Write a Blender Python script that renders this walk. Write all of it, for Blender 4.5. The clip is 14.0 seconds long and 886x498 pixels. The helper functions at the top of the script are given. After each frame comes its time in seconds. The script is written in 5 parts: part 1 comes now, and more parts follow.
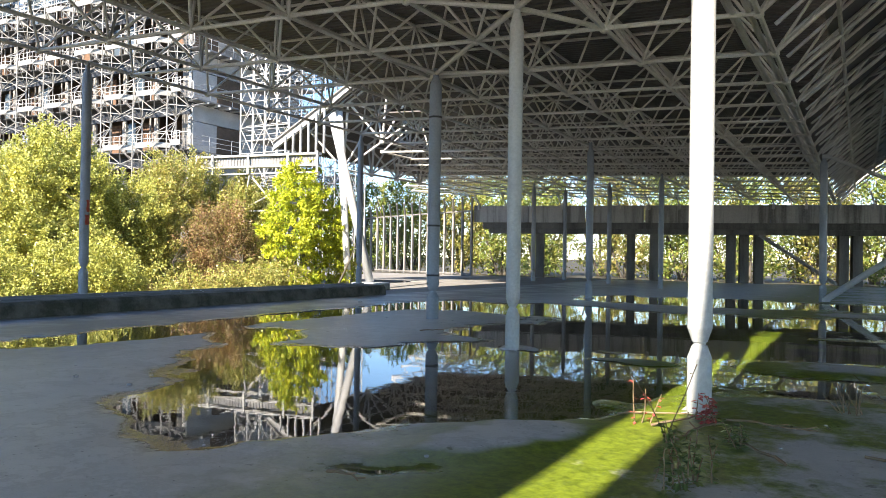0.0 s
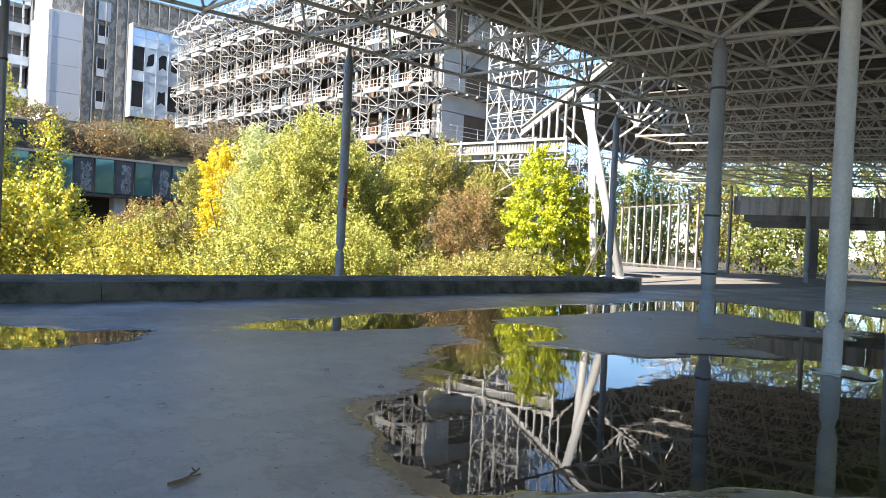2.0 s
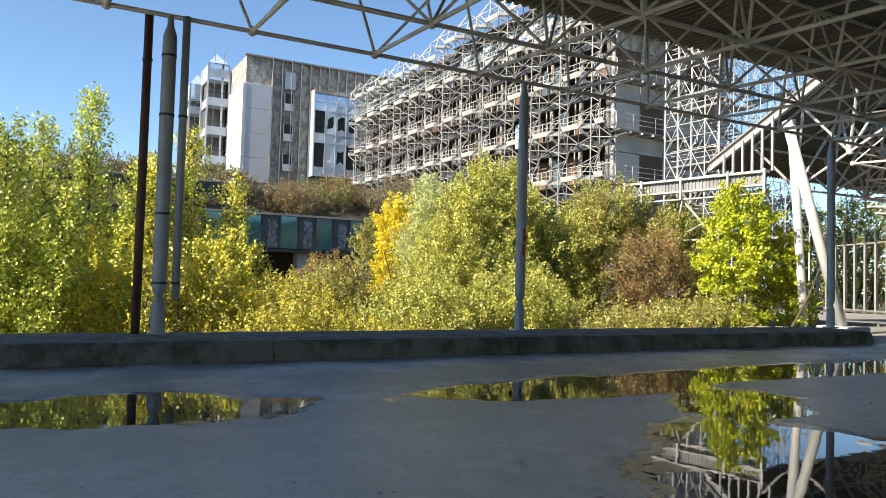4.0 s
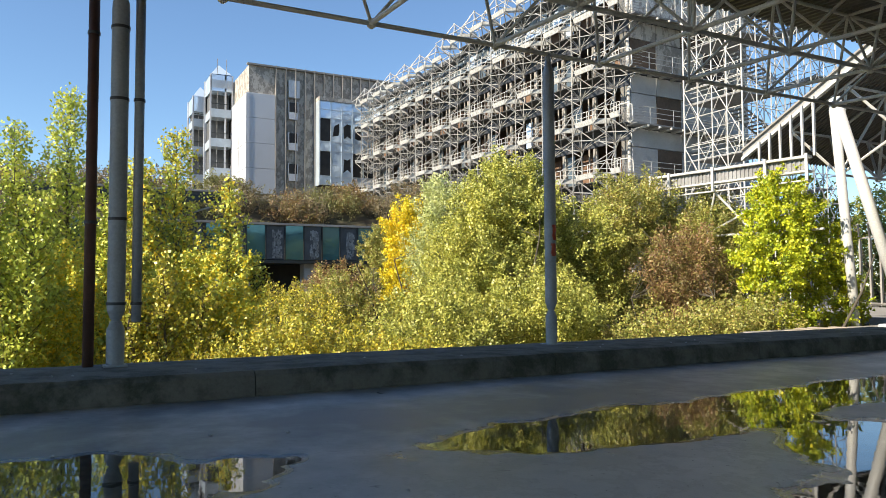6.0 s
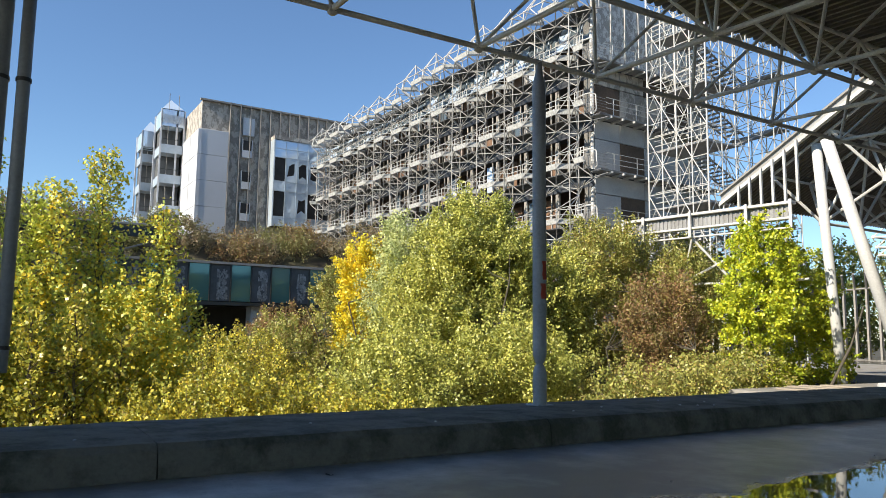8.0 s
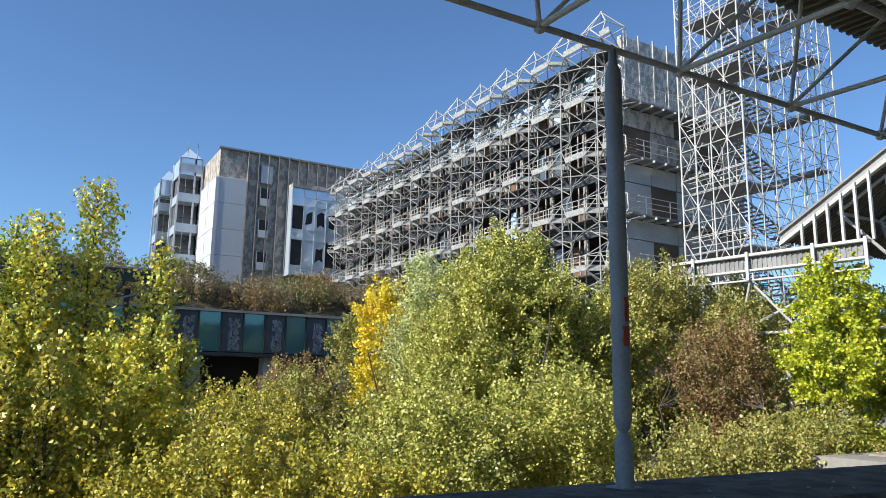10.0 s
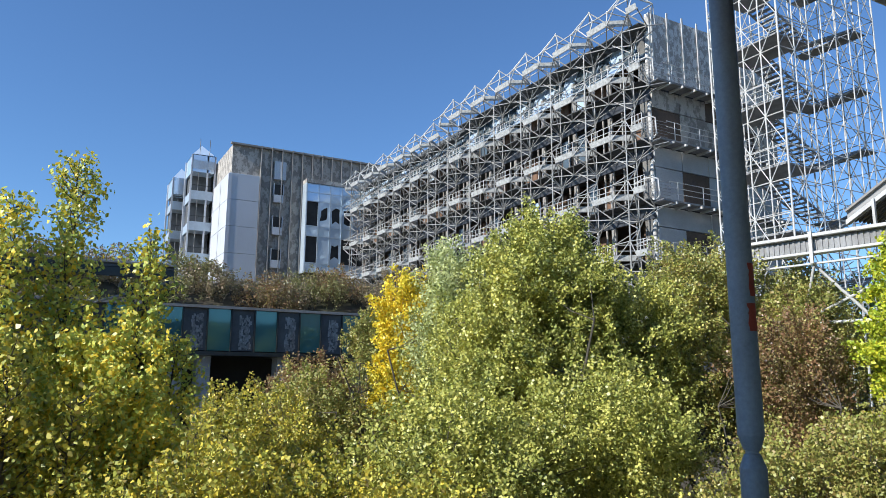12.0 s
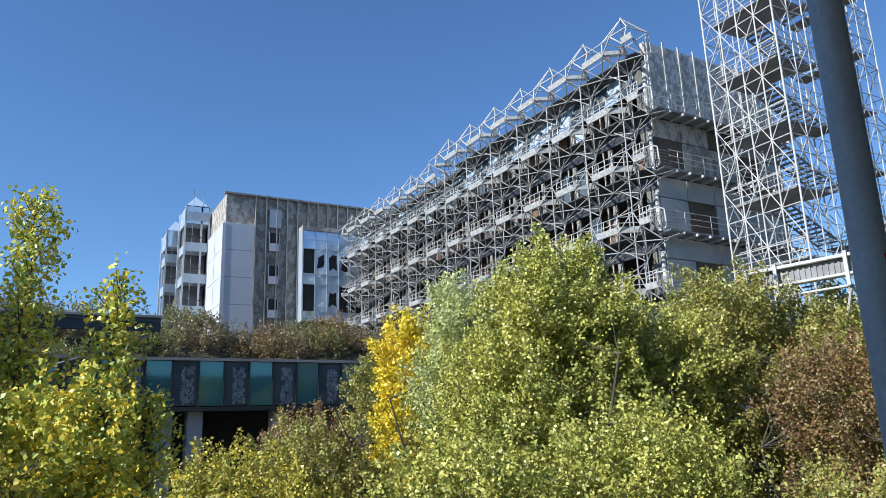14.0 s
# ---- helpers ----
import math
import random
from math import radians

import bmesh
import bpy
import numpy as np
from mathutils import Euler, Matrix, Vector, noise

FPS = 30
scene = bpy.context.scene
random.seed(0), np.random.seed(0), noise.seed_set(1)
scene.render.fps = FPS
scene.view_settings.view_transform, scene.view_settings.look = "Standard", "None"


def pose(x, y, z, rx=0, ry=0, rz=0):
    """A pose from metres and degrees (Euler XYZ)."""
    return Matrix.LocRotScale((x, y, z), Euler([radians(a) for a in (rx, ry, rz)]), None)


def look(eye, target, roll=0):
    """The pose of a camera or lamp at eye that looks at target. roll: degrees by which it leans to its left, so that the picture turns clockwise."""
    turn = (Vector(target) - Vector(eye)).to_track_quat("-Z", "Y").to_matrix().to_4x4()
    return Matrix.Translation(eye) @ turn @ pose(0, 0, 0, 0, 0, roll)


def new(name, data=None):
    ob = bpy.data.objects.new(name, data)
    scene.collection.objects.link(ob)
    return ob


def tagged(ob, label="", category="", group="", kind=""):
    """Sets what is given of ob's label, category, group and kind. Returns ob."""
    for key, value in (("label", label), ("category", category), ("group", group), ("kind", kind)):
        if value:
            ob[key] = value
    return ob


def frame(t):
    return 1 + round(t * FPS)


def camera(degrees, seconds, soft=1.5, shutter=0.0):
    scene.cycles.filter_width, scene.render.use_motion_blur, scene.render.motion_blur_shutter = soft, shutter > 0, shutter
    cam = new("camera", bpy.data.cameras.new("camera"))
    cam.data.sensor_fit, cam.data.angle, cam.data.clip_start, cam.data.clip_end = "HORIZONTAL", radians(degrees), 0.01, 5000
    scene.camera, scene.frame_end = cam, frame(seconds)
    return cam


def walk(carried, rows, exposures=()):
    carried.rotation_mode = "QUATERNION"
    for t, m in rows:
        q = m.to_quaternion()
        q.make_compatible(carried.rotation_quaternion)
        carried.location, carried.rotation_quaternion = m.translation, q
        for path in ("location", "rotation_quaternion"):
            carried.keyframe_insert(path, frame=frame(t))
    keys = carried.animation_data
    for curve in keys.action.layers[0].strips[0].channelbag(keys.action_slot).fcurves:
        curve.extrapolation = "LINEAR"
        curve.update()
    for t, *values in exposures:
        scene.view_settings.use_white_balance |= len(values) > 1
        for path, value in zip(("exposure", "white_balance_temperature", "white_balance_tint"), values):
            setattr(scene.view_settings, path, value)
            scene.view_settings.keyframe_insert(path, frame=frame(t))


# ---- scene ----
cam = camera(62.3, 14.0, 0.6)
PATH = [
    (0, (-0.184, 0.653, 1.347), (-1.176, 2.39, 1.368), 0.9),
    (0.5, (-0.493, 0.983, 1.37), (-1.561, 2.674, 1.372), 1.4),
    (1, (-0.822, 1.201, 1.312), (-2.023, 2.8, 1.299), 2.1),
    (1.5, (-1.169, 1.388, 1.361), (-2.51, 2.872, 1.337), 2.7),
    (2, (-1.415, 1.539, 1.339), (-2.901, 2.877, 1.312), 2.8),
    (2.5, (-1.705, 1.706, 1.327), (-3.334, 2.864, 1.268), 2.3),
    (3, (-2.065, 1.836, 1.338), (-3.755, 2.904, 1.357), 3.3),
    (3.5, (-2.379, 2.009, 1.356), (-4.112, 3.004, 1.424), 2.7),
    (6, (-4.804, 3.237, 1.4), (-6.571, 4.167, 1.504), -0.3),
    (6.5, (-5.213, 3.451, 1.386), (-6.96, 4.417, 1.508), -0.0),
    (7, (-5.723, 3.639, 1.341), (-7.445, 4.646, 1.492), 0.6),
    (9.5, (-8.712, 4.831, 1.474), (-10.402, 5.843, 1.816), 0.9),
    (10, (-9.244, 5.039, 1.448), (-10.947, 6.02, 1.819), 0.9),
    (10.5, (-9.868, 5.308, 1.466), (-11.584, 6.26, 1.85), 0.9),
    (11, (-10.398, 5.54, 1.488), (-12.124, 6.476, 1.868), 0.8),
    (11.5, (-10.955, 5.741, 1.484), (-12.683, 6.677, 1.854), 0.8),
    (12, (-11.489, 6.005, 1.495), (-13.214, 6.948, 1.861), 0.3),
    (12.5, (-11.924, 6.257, 1.491), (-13.638, 7.213, 1.875), -0.2),
    (13, (-12.314, 6.442, 1.496), (-14.019, 7.401, 1.911), -1.0),
    (13.5, (-12.701, 6.589, 1.512), (-14.399, 7.542, 1.967), -1.5),
    (14, (-13.088, 6.753, 1.556), (-14.788, 7.688, 2.043), -1.9),
]
walk(cam, [(t, look(eye, target, roll)) for t, eye, target, roll in PATH],
     [(0, 1.68, 6900, 12), (1.5, 1.7, 6900, 12), (3.0, 1.24, 7150, 10), (3.6, 1.1, 7250, 9), (6.5, 0.9, 7250, 8), (9.5, 0.56, 6450, 8), (14, 0.45, 5850, 8)])

# ---- world, sun, exposure ----
SUN_AZ, SUN_EL = 4.0, 35.0          # degrees from -y towards +x, and above the horizon
world = bpy.data.worlds.new("world")
scene.world = world
world.use_nodes = True
wn = world.node_tree.nodes
sky = wn.new("ShaderNodeTexSky")
sky.sky_type = "NISHITA"
sky.sun_disc = False
sky.sun_elevation = radians(SUN_EL)
sky.sun_rotation = radians(180 - SUN_AZ)
sky.air_density, sky.dust_density, sky.ozone_density = 1.0, 0.0, 7.0
world.node_tree.links.new(sky.outputs[0], wn["Background"].inputs[0])
wn["Background"].inputs[1].default_value = 0.11
sun = new("sun", bpy.data.lights.new("sun", "SUN"))
sun.data.energy, sun.data.angle, sun.data.color = 5.0, radians(0.53), (1.0, 0.93, 0.82)
to_sun = Vector((math.sin(radians(SUN_AZ)) * math.cos(radians(SUN_EL)), -math.cos(radians(SUN_AZ)) * math.cos(radians(SUN_EL)), math.sin(radians(SUN_EL))))
sun.matrix_world = look(to_sun * 60, (0, 0, 0))


# ---- materials ----
def node_mat(name):
    m = bpy.data.materials.new(name)
    m.use_nodes = True
    nt = m.node_tree
    return m, nt, nt.nodes["Principled BSDF"]


def add(nt, kind, **values):
    n = nt.nodes.new(kind)
    for k, v in values.items():
        n.inputs[k].default_value = v
    return n


def noise_tex(nt, scale, detail=5.0, rough=0.6, stretch=(1, 1, 1)):
    geo = nt.nodes.new("ShaderNodeNewGeometry")
    mp = nt.nodes.new("ShaderNodeMapping")
    mp.inputs["Scale"].default_value = stretch
    nt.links.new(geo.outputs["Position"], mp.inputs[0])
    n = add(nt, "ShaderNodeTexNoise", Scale=scale, Detail=detail, Roughness=rough)
    nt.links.new(mp.outputs[0], n.inputs["Vector"])
    return n.outputs["Fac"]


def ramp(nt, fac, *stops):
    r = nt.nodes.new("ShaderNodeValToRGB")
    while len(r.color_ramp.elements) < len(stops):
        r.color_ramp.elements.new(0.5)
    for e, (p, c) in zip(r.color_ramp.elements, stops):
        e.position, e.color = p, (*c, 1) if len(c) == 3 else c
    nt.links.new(fac, r.inputs[0])
    return r.outputs[0]


def mix(nt, fac, a, b, mode="MIX"):
    m = nt.nodes.new("ShaderNodeMix")
    m.data_type, m.blend_type = "RGBA", mode
    for sock, v in ((m.inputs[0], fac), (m.inputs[6], a), (m.inputs[7], b)):
        if isinstance(v, (int, float)):
            sock.default_value = v
        elif isinstance(v, tuple):
            sock.default_value = (*v, 1)
        else:
            nt.links.new(v, sock)
    return m.outputs[2]


def bump(nt, bsdf, fac, strength=0.3, dist=0.01):
    b = add(nt, "ShaderNodeBump", Strength=strength, Distance=dist)
    nt.links.new(fac, b.inputs["Height"])
    nt.links.new(b.outputs[0], bsdf.inputs["Normal"])


def surface(name, base, dirt, rough=0.7, metal=0.0, grain=40.0, patch=1.2, spread=(0.4, 0.7), relief=0.25, stretch=(1, 1, 1), vary=0.0):
    """A painted or mineral surface: base colour, larger stains of a second colour, fine grain, relief."""
    m, nt, p = node_mat(name)
    big = noise_tex(nt, patch, 6, 0.65, stretch)
    fine = noise_tex(nt, grain, 4, 0.7)
    col = ramp(nt, big, (spread[0], base), (spread[1], dirt))
    col = mix(nt, 0.35, col, ramp(nt, fine, (0.3, tuple(0.55 * c for c in base)), (0.7, tuple(min(1, 1.25 * c) for c in base))))
    if vary:
        oi = nt.nodes.new("ShaderNodeObjectInfo")
        col = mix(nt, vary, col, ramp(nt, oi.outputs["Random"], (0.0, tuple(0.6 * c for c in dirt)), (1.0, base)))
    nt.links.new(col, p.inputs["Base Color"])
    p.inputs["Roughness"].default_value, p.inputs["Metallic"].default_value = rough, metal
    bump(nt, p, fine, relief, 0.006)
    return m


M_STEEL = surface("painted steel", (0.72, 0.69, 0.63), (0.48, 0.43, 0.37), 0.55, 0.0, 30, 1.1)
M_COLUMN = surface("white column paint", (0.55, 0.55, 0.54), (0.38, 0.37, 0.35), 0.5, 0.0, 25, 0.8, (0.45, 0.8))
M_COLGREY = surface("grey column paint", (0.30, 0.33, 0.37), (0.22, 0.23, 0.25), 0.5, 0.0, 25, 0.9)
M_RUST = surface("rusted pipe", (0.10, 0.045, 0.03), (0.045, 0.025, 0.02), 0.75, 0.0, 45, 3)
M_BAND = surface("dark strap", (0.03, 0.03, 0.035), (0.05, 0.05, 0.05), 0.5)
M_RED = surface("red paint daub", (0.45, 0.06, 0.03), (0.3, 0.08, 0.05), 0.6, 0, 40, 12)
M_DECK = surface("corrugated deck", (0.14, 0.125, 0.112), (0.08, 0.068, 0.06), 0.6, 0.0, 12, 0.5)
M_CURB = surface("mossy concrete", (0.15, 0.145, 0.13), (0.02, 0.027, 0.014), 0.9, 0, 22, 2.2, (0.42, 0.6), 1.0)
M_CONC = surface("weathered concrete", (0.42, 0.43, 0.44), (0.27, 0.26, 0.25), 0.85, 0, 14, 0.35, (0.45, 0.75), 0.3)
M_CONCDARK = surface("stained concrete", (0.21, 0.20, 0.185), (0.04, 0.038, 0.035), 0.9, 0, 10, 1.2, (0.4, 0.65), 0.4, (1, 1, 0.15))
M_STREAK = surface("streaked concrete", (0.50, 0.49, 0.47), (0.05, 0.048, 0.045), 0.9, 0, 10, 1.6, (0.44, 0.60), 0.4, (1, 1, 0.06))
M_PEEL = surface("peeling render", (0.48, 0.44, 0.39), (0.17, 0.155, 0.14), 0.95, 0, 6, 1.6, (0.47, 0.53), 0.8, (1, 1, 0.6))
M_WHITEPANEL = surface("white cladding", (0.56, 0.57, 0.60), (0.44, 0.45, 0.47), 0.6, 0, 10, 0.25, (0.4, 0.8), 0.1)
M_GREYPANEL = surface("grey cladding", (0.30, 0.285, 0.265), (0.19, 0.175, 0.16), 0.8, 0, 8, 0.5, (0.4, 0.7), 0.3)
M_PLATE = surface("perforated plate", (0.52, 0.52, 0.50), (0.24, 0.24, 0.23), 0.6, 0.0, 30, 5.0, (0.42, 0.62))
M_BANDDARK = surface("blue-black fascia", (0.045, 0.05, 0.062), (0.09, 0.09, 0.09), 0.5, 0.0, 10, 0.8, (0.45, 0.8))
M_BROWN = surface("brown boards", (0.20, 0.115, 0.07), (0.10, 0.06, 0.04), 0.85, 0.0, 8, 1.2)
M_FLAKE = surface("flaking paint", (0.70, 0.69, 0.66), (0.23, 0.20, 0.17), 0.9, 0.0, 12, 2.6, (0.46, 0.54), 0.6, (1, 1, 0.7))
M_GALV = surface("galvanised steel", (0.34, 0.34, 0.33), (0.25, 0.22, 0.19), 0.45, 0.0, 20, 0.7)
M_WHITESTEEL = surface("white steel", (0.54, 0.53, 0.51), (0.30, 0.26, 0.21), 0.5, 0.0, 20, 0.9, (0.5, 0.75))
M_GRATE = surface("walkway plate", (0.30, 0.30, 0.30), (0.14, 0.13, 0.12), 0.6, 0.2, 20, 1.0)
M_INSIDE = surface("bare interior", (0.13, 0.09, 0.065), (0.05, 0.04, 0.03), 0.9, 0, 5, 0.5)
# near-black colour that stands in for the shade inside hollows
M_HOLLOWSHADE = surface("painted shade of hollows", (0.045, 0.042, 0.04), (0.02, 0.02, 0.02), 0.9)
M_BLUEFRAME = surface("blue grey frame", (0.46, 0.53, 0.60), (0.34, 0.38, 0.42), 0.4, 0.2, 10, 0.6)
M_BLACKFRAME = surface("black frame", (0.03, 0.035, 0.035), (0.06, 0.06, 0.055), 0.4, 0.3)
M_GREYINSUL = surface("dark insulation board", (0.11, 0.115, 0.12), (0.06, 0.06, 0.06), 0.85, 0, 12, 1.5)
M_TORN = surface("torn insulation", (0.36, 0.36, 0.35), (0.14, 0.14, 0.14), 0.95, 0, 9, 4.0, (0.42, 0.58), 0.9)
M_SOIL = surface("soil and litter", (0.07, 0.055, 0.035), (0.045, 0.05, 0.022), 0.95, 0, 9, 0.4, (0.4, 0.65), 0.7)
M_WOOD = surface("weathered planks", (0.36, 0.31, 0.25), (0.20, 0.17, 0.14), 0.85, 0, 20, 1.0, (0.4, 0.7), 0.4)
M_DRYSTEM = surface("dry stem", (0.28, 0.20, 0.12), (0.16, 0.10, 0.06), 0.9)
M_BARK = surface("bark", (0.11, 0.095, 0.075), (0.06, 0.052, 0.04), 0.9, 0, 25, 2, (0.4, 0.65), 0.8)


def glass(name, tint, rough=0.03, metal=0.0):
    m, nt, p = node_mat(name)
    p.inputs["Base Color"].default_value = (*tint, 1)
    p.inputs["Roughness"].default_value = rough
    p.inputs["Metallic"].default_value = metal
    p.inputs["Specular IOR Level"].default_value = 0.8
    bump(nt, p, noise_tex(nt, 0.6, 2), 0.05, 0.05)
    return m


# pale blue base carries most of the bright sky reflection as colour
M_SKYGLASS = glass("glass with painted sky reflection", (0.66, 0.79, 0.93), 0.08, 0.35)
M_DULLGLASS = glass("dull grey glass", (0.11, 0.14, 0.16), 0.25, 0.2)
M_TEALGLASS = glass("teal glass", (0.10, 0.24, 0.24), 0.06, 0.35)


def water_mat():
    m, nt, p = node_mat("puddle water")
    p.inputs["Base Color"].default_value = (0.75, 0.8, 0.72, 1)
    p.inputs["Roughness"].default_value = 0.015
    p.inputs["IOR"].default_value = 1.33
    p.inputs["Transmission Weight"].default_value = 1.0
    bump(nt, p, noise_tex(nt, 2.2, 3, 0.5), 0.05, 0.02)
    return m


def floor_mat():
    """Screed, wet and dark where it lies low, with moss in its damp parts."""
    m, nt, p = node_mat("damp concrete floor")
    geo = nt.nodes.new("ShaderNodeNewGeometry")
    sep = nt.nodes.new("ShaderNodeSeparateXYZ")
    nt.links.new(geo.outputs["Position"], sep.inputs[0])
    big = noise_tex(nt, 0.45, 7, 0.62)
    mid = noise_tex(nt, 2.6, 6, 0.65)
    fine = noise_tex(nt, 45, 4, 0.75)
    dry = ramp(nt, big, (0.3, (0.43, 0.425, 0.425)), (0.5, (0.57, 0.56, 0.55)), (0.7, (0.65, 0.635, 0.62)))
    dry = mix(nt, 0.5, dry, ramp(nt, mid, (0.35, (0.40, 0.40, 0.40)), (0.65, (0.62, 0.61, 0.60))))
    dry = mix(nt, 0.25, dry, ramp(nt, fine, (0.3, (0.38, 0.38, 0.38)), (0.7, (0.68, 0.68, 0.68))))
    pits = ramp(nt, noise_tex(nt, 5.5, 5, 0.62), (0.66, (0, 0, 0)), (0.72, (1, 1, 1)))
    dry = mix(nt, pits, dry, (0.16, 0.155, 0.15))
    # worn skin of the screed and dark specks
    worn = ramp(nt, noise_tex(nt, 1.3, 9, 0.72), (0.47, (0, 0, 0)), (0.50, (1, 1, 1)), (0.53, (0, 0, 0)))
    dry = mix(nt, worn, dry, (0.45, 0.44, 0.43))
    specks = ramp(nt, noise_tex(nt, 24, 3, 0.6), (0.68, (0, 0, 0)), (0.71, (0.8, 0.8, 0.8)))
    dry = mix(nt, specks, dry, (0.13, 0.125, 0.12))
    # damp screed along the kerb
    dx = nt.nodes.new("ShaderNodeMapRange")
    dx.inputs["From Min"].default_value, dx.inputs["From Max"].default_value = -8.0, -11.0
    nt.links.new(sep.outputs["X"], dx.inputs["Value"])
    dm = nt.nodes.new("ShaderNodeMath")
    dm.operation = "MULTIPLY"
    nt.links.new(dx.outputs[0], dm.inputs[0])
    nt.links.new(ramp(nt, noise_tex(nt, 0.7, 6, 0.65), (0.34, (0.25, 0.25, 0.25)), (0.56, (0.95, 0.95, 0.95))), dm.inputs[1])
    dry = mix(nt, dm.outputs[0], dry, (0.15, 0.15, 0.15))
    # height above the water line, roughened by noise
    hz = nt.nodes.new("ShaderNodeMath")
    hz.operation = "MULTIPLY_ADD"
    nt.links.new(mid, hz.inputs[0])
    hz.inputs[1].default_value = -0.016
    grit = nt.nodes.new("ShaderNodeMath")
    grit.operation = "MULTIPLY_ADD"
    nt.links.new(noise_tex(nt, 16, 4, 0.8), grit.inputs[0])
    grit.inputs[1].default_value = -0.016
    nt.links.new(sep.outputs["Z"], grit.inputs[2])
    nt.links.new(grit.outputs[0], hz.inputs[2])
    wet = nt.nodes.new("ShaderNodeMapRange")
    wet.inputs["From Min"].default_value, wet.inputs["From Max"].default_value = 0.0005, -0.009
    nt.links.new(hz.outputs[0], wet.inputs["Value"])
    mud = ramp(nt, mid, (0.35, (0.035, 0.035, 0.03)), (0.6, (0.085, 0.08, 0.07)))
    col = mix(nt, wet.outputs[0], dry, mud)
    # moss
    mx = nt.nodes.new("ShaderNodeMapRange")
    mx.inputs["From Min"].default_value, mx.inputs["From Max"].default_value = -3.9, -2.1
    nt.links.new(sep.outputs["X"], mx.inputs["Value"])
    mo = nt.nodes.new("ShaderNodeMath")
    mo.operation = "MULTIPLY"
    nt.links.new(mx.outputs[0], mo.inputs[0])
    # thickest along the damp line under the valley
    off = nt.nodes.new("ShaderNodeMath")
    off.operation = "ADD"
    nt.links.new(sep.outputs["X"], off.inputs[0])
    off.inputs[1].default_value = 2.15
    ab = nt.nodes.new("ShaderNodeMath")
    ab.operation = "ABSOLUTE"
    nt.links.new(off.outputs[0], ab.inputs[0])
    band = nt.nodes.new("ShaderNodeMapRange")
    band.inputs["From Min"].default_value, band.inputs["From Max"].default_value = 0.4, 1.5
    band.inputs["To Min"].default_value, band.inputs["To Max"].default_value = 0.2, 0.0
    nt.links.new(ab.outputs[0], band.inputs["Value"])
    growth = nt.nodes.new("ShaderNodeMath")
    growth.operation = "ADD"
    nt.links.new(noise_tex(nt, 0.9, 7, 0.7), growth.inputs[0])
    nt.links.new(band.outputs[0], growth.inputs[1])
    nt.links.new(ramp(nt, growth.outputs[0], (0.47, (0, 0, 0)), (0.57, (1, 1, 1))), mo.inputs[1])
    # the highest screed stays dry and bare
    bare = nt.nodes.new("ShaderNodeMapRange")
    bare.inputs["From Min"].default_value, bare.inputs["From Max"].default_value = 0.062, 0.048
    nt.links.new(sep.outputs["Z"], bare.inputs["Value"])
    keep = nt.nodes.new("ShaderNodeMath")
    keep.operation = "MULTIPLY"
    nt.links.new(mo.outputs[0], keep.inputs[0])
    nt.links.new(bare.outputs[0], keep.inputs[1])
    moss = ramp(nt, noise_tex(nt, 14, 5, 0.8), (0.3, (0.05, 0.085, 0.008)), (0.7, (0.26, 0.33, 0.03)))
    col = mix(nt, keep.outputs[0], col, moss)
    nt.links.new(col, p.inputs["Base Color"])
    r = nt.nodes.new("ShaderNodeMapRange")
    r.inputs["To Min"].default_value, r.inputs["To Max"].default_value = 0.4, 0.2
    nt.links.new(wet.outputs[0], r.inputs["Value"])
    nt.links.new(r.outputs[0], p.inputs["Roughness"])
    bump(nt, p, fine, 0.3, 0.006)
    return m


def leaf_mat(name, *cols):
    m, nt, p = node_mat(name)
    geo = nt.nodes.new("ShaderNodeNewGeometry")
    n = len(cols)
    col = ramp(nt, geo.outputs["Random Per Island"], *[(i / max(1, n - 1), c) for i, c in enumerate(cols)])
    patch = ramp(nt, noise_tex(nt, 0.9, 3), (0.35, (0.85, 0.9, 0.9)), (0.65, (1.35, 1.3, 1.2)))
    col = mix(nt, 1.0, col, patch, "MULTIPLY")
    nt.links.new(col, p.inputs["Base Color"])
    p.inputs["Roughness"].default_value = 0.42
    tr = nt.nodes.new("ShaderNodeBsdfTranslucent")
    nt.links.new(col, tr.inputs[0])
    ms = nt.nodes.new("ShaderNodeMixShader")
    ms.inputs[0].default_value = 0.22
    nt.links.new(p.outputs[0], ms.inputs[1])
    nt.links.new(tr.outputs[0], ms.inputs[2])
    nt.links.new(ms.outputs[0], nt.nodes["Material Output"].inputs[0])
    return m


L_GREEN = leaf_mat("green gold leaves", (0.16, 0.18, 0.04), (0.39, 0.41, 0.09), (0.74, 0.69, 0.21), (0.26, 0.30, 0.06), (0.53, 0.49, 0.13))
L_LIME = leaf_mat("lime yellow leaves", (0.30, 0.40, 0.03), (0.62, 0.62, 0.05), (0.22, 0.33, 0.04), (0.72, 0.64, 0.05))
L_POPLAR = leaf_mat("poplar leaves", (0.30, 0.37, 0.07), (0.52, 0.57, 0.14), (0.88, 0.62, 0.06), (0.38, 0.46, 0.09), (0.72, 0.64, 0.12))
L_POPGREEN = leaf_mat("green poplar leaves", (0.34, 0.42, 0.07), (0.56, 0.61, 0.14), (0.44, 0.50, 0.09), (0.78, 0.70, 0.16))
L_YELLOW = leaf_mat("yellowing leaves", (0.22, 0.25, 0.04), (0.48, 0.47, 0.09), (0.74, 0.58, 0.08), (0.33, 0.35, 0.06), (0.36, 0.28, 0.09))
L_GOLD = leaf_mat("golden leaves", (0.80, 0.60, 0.04), (0.66, 0.58, 0.06), (0.85, 0.64, 0.04), (0.50, 0.50, 0.07))
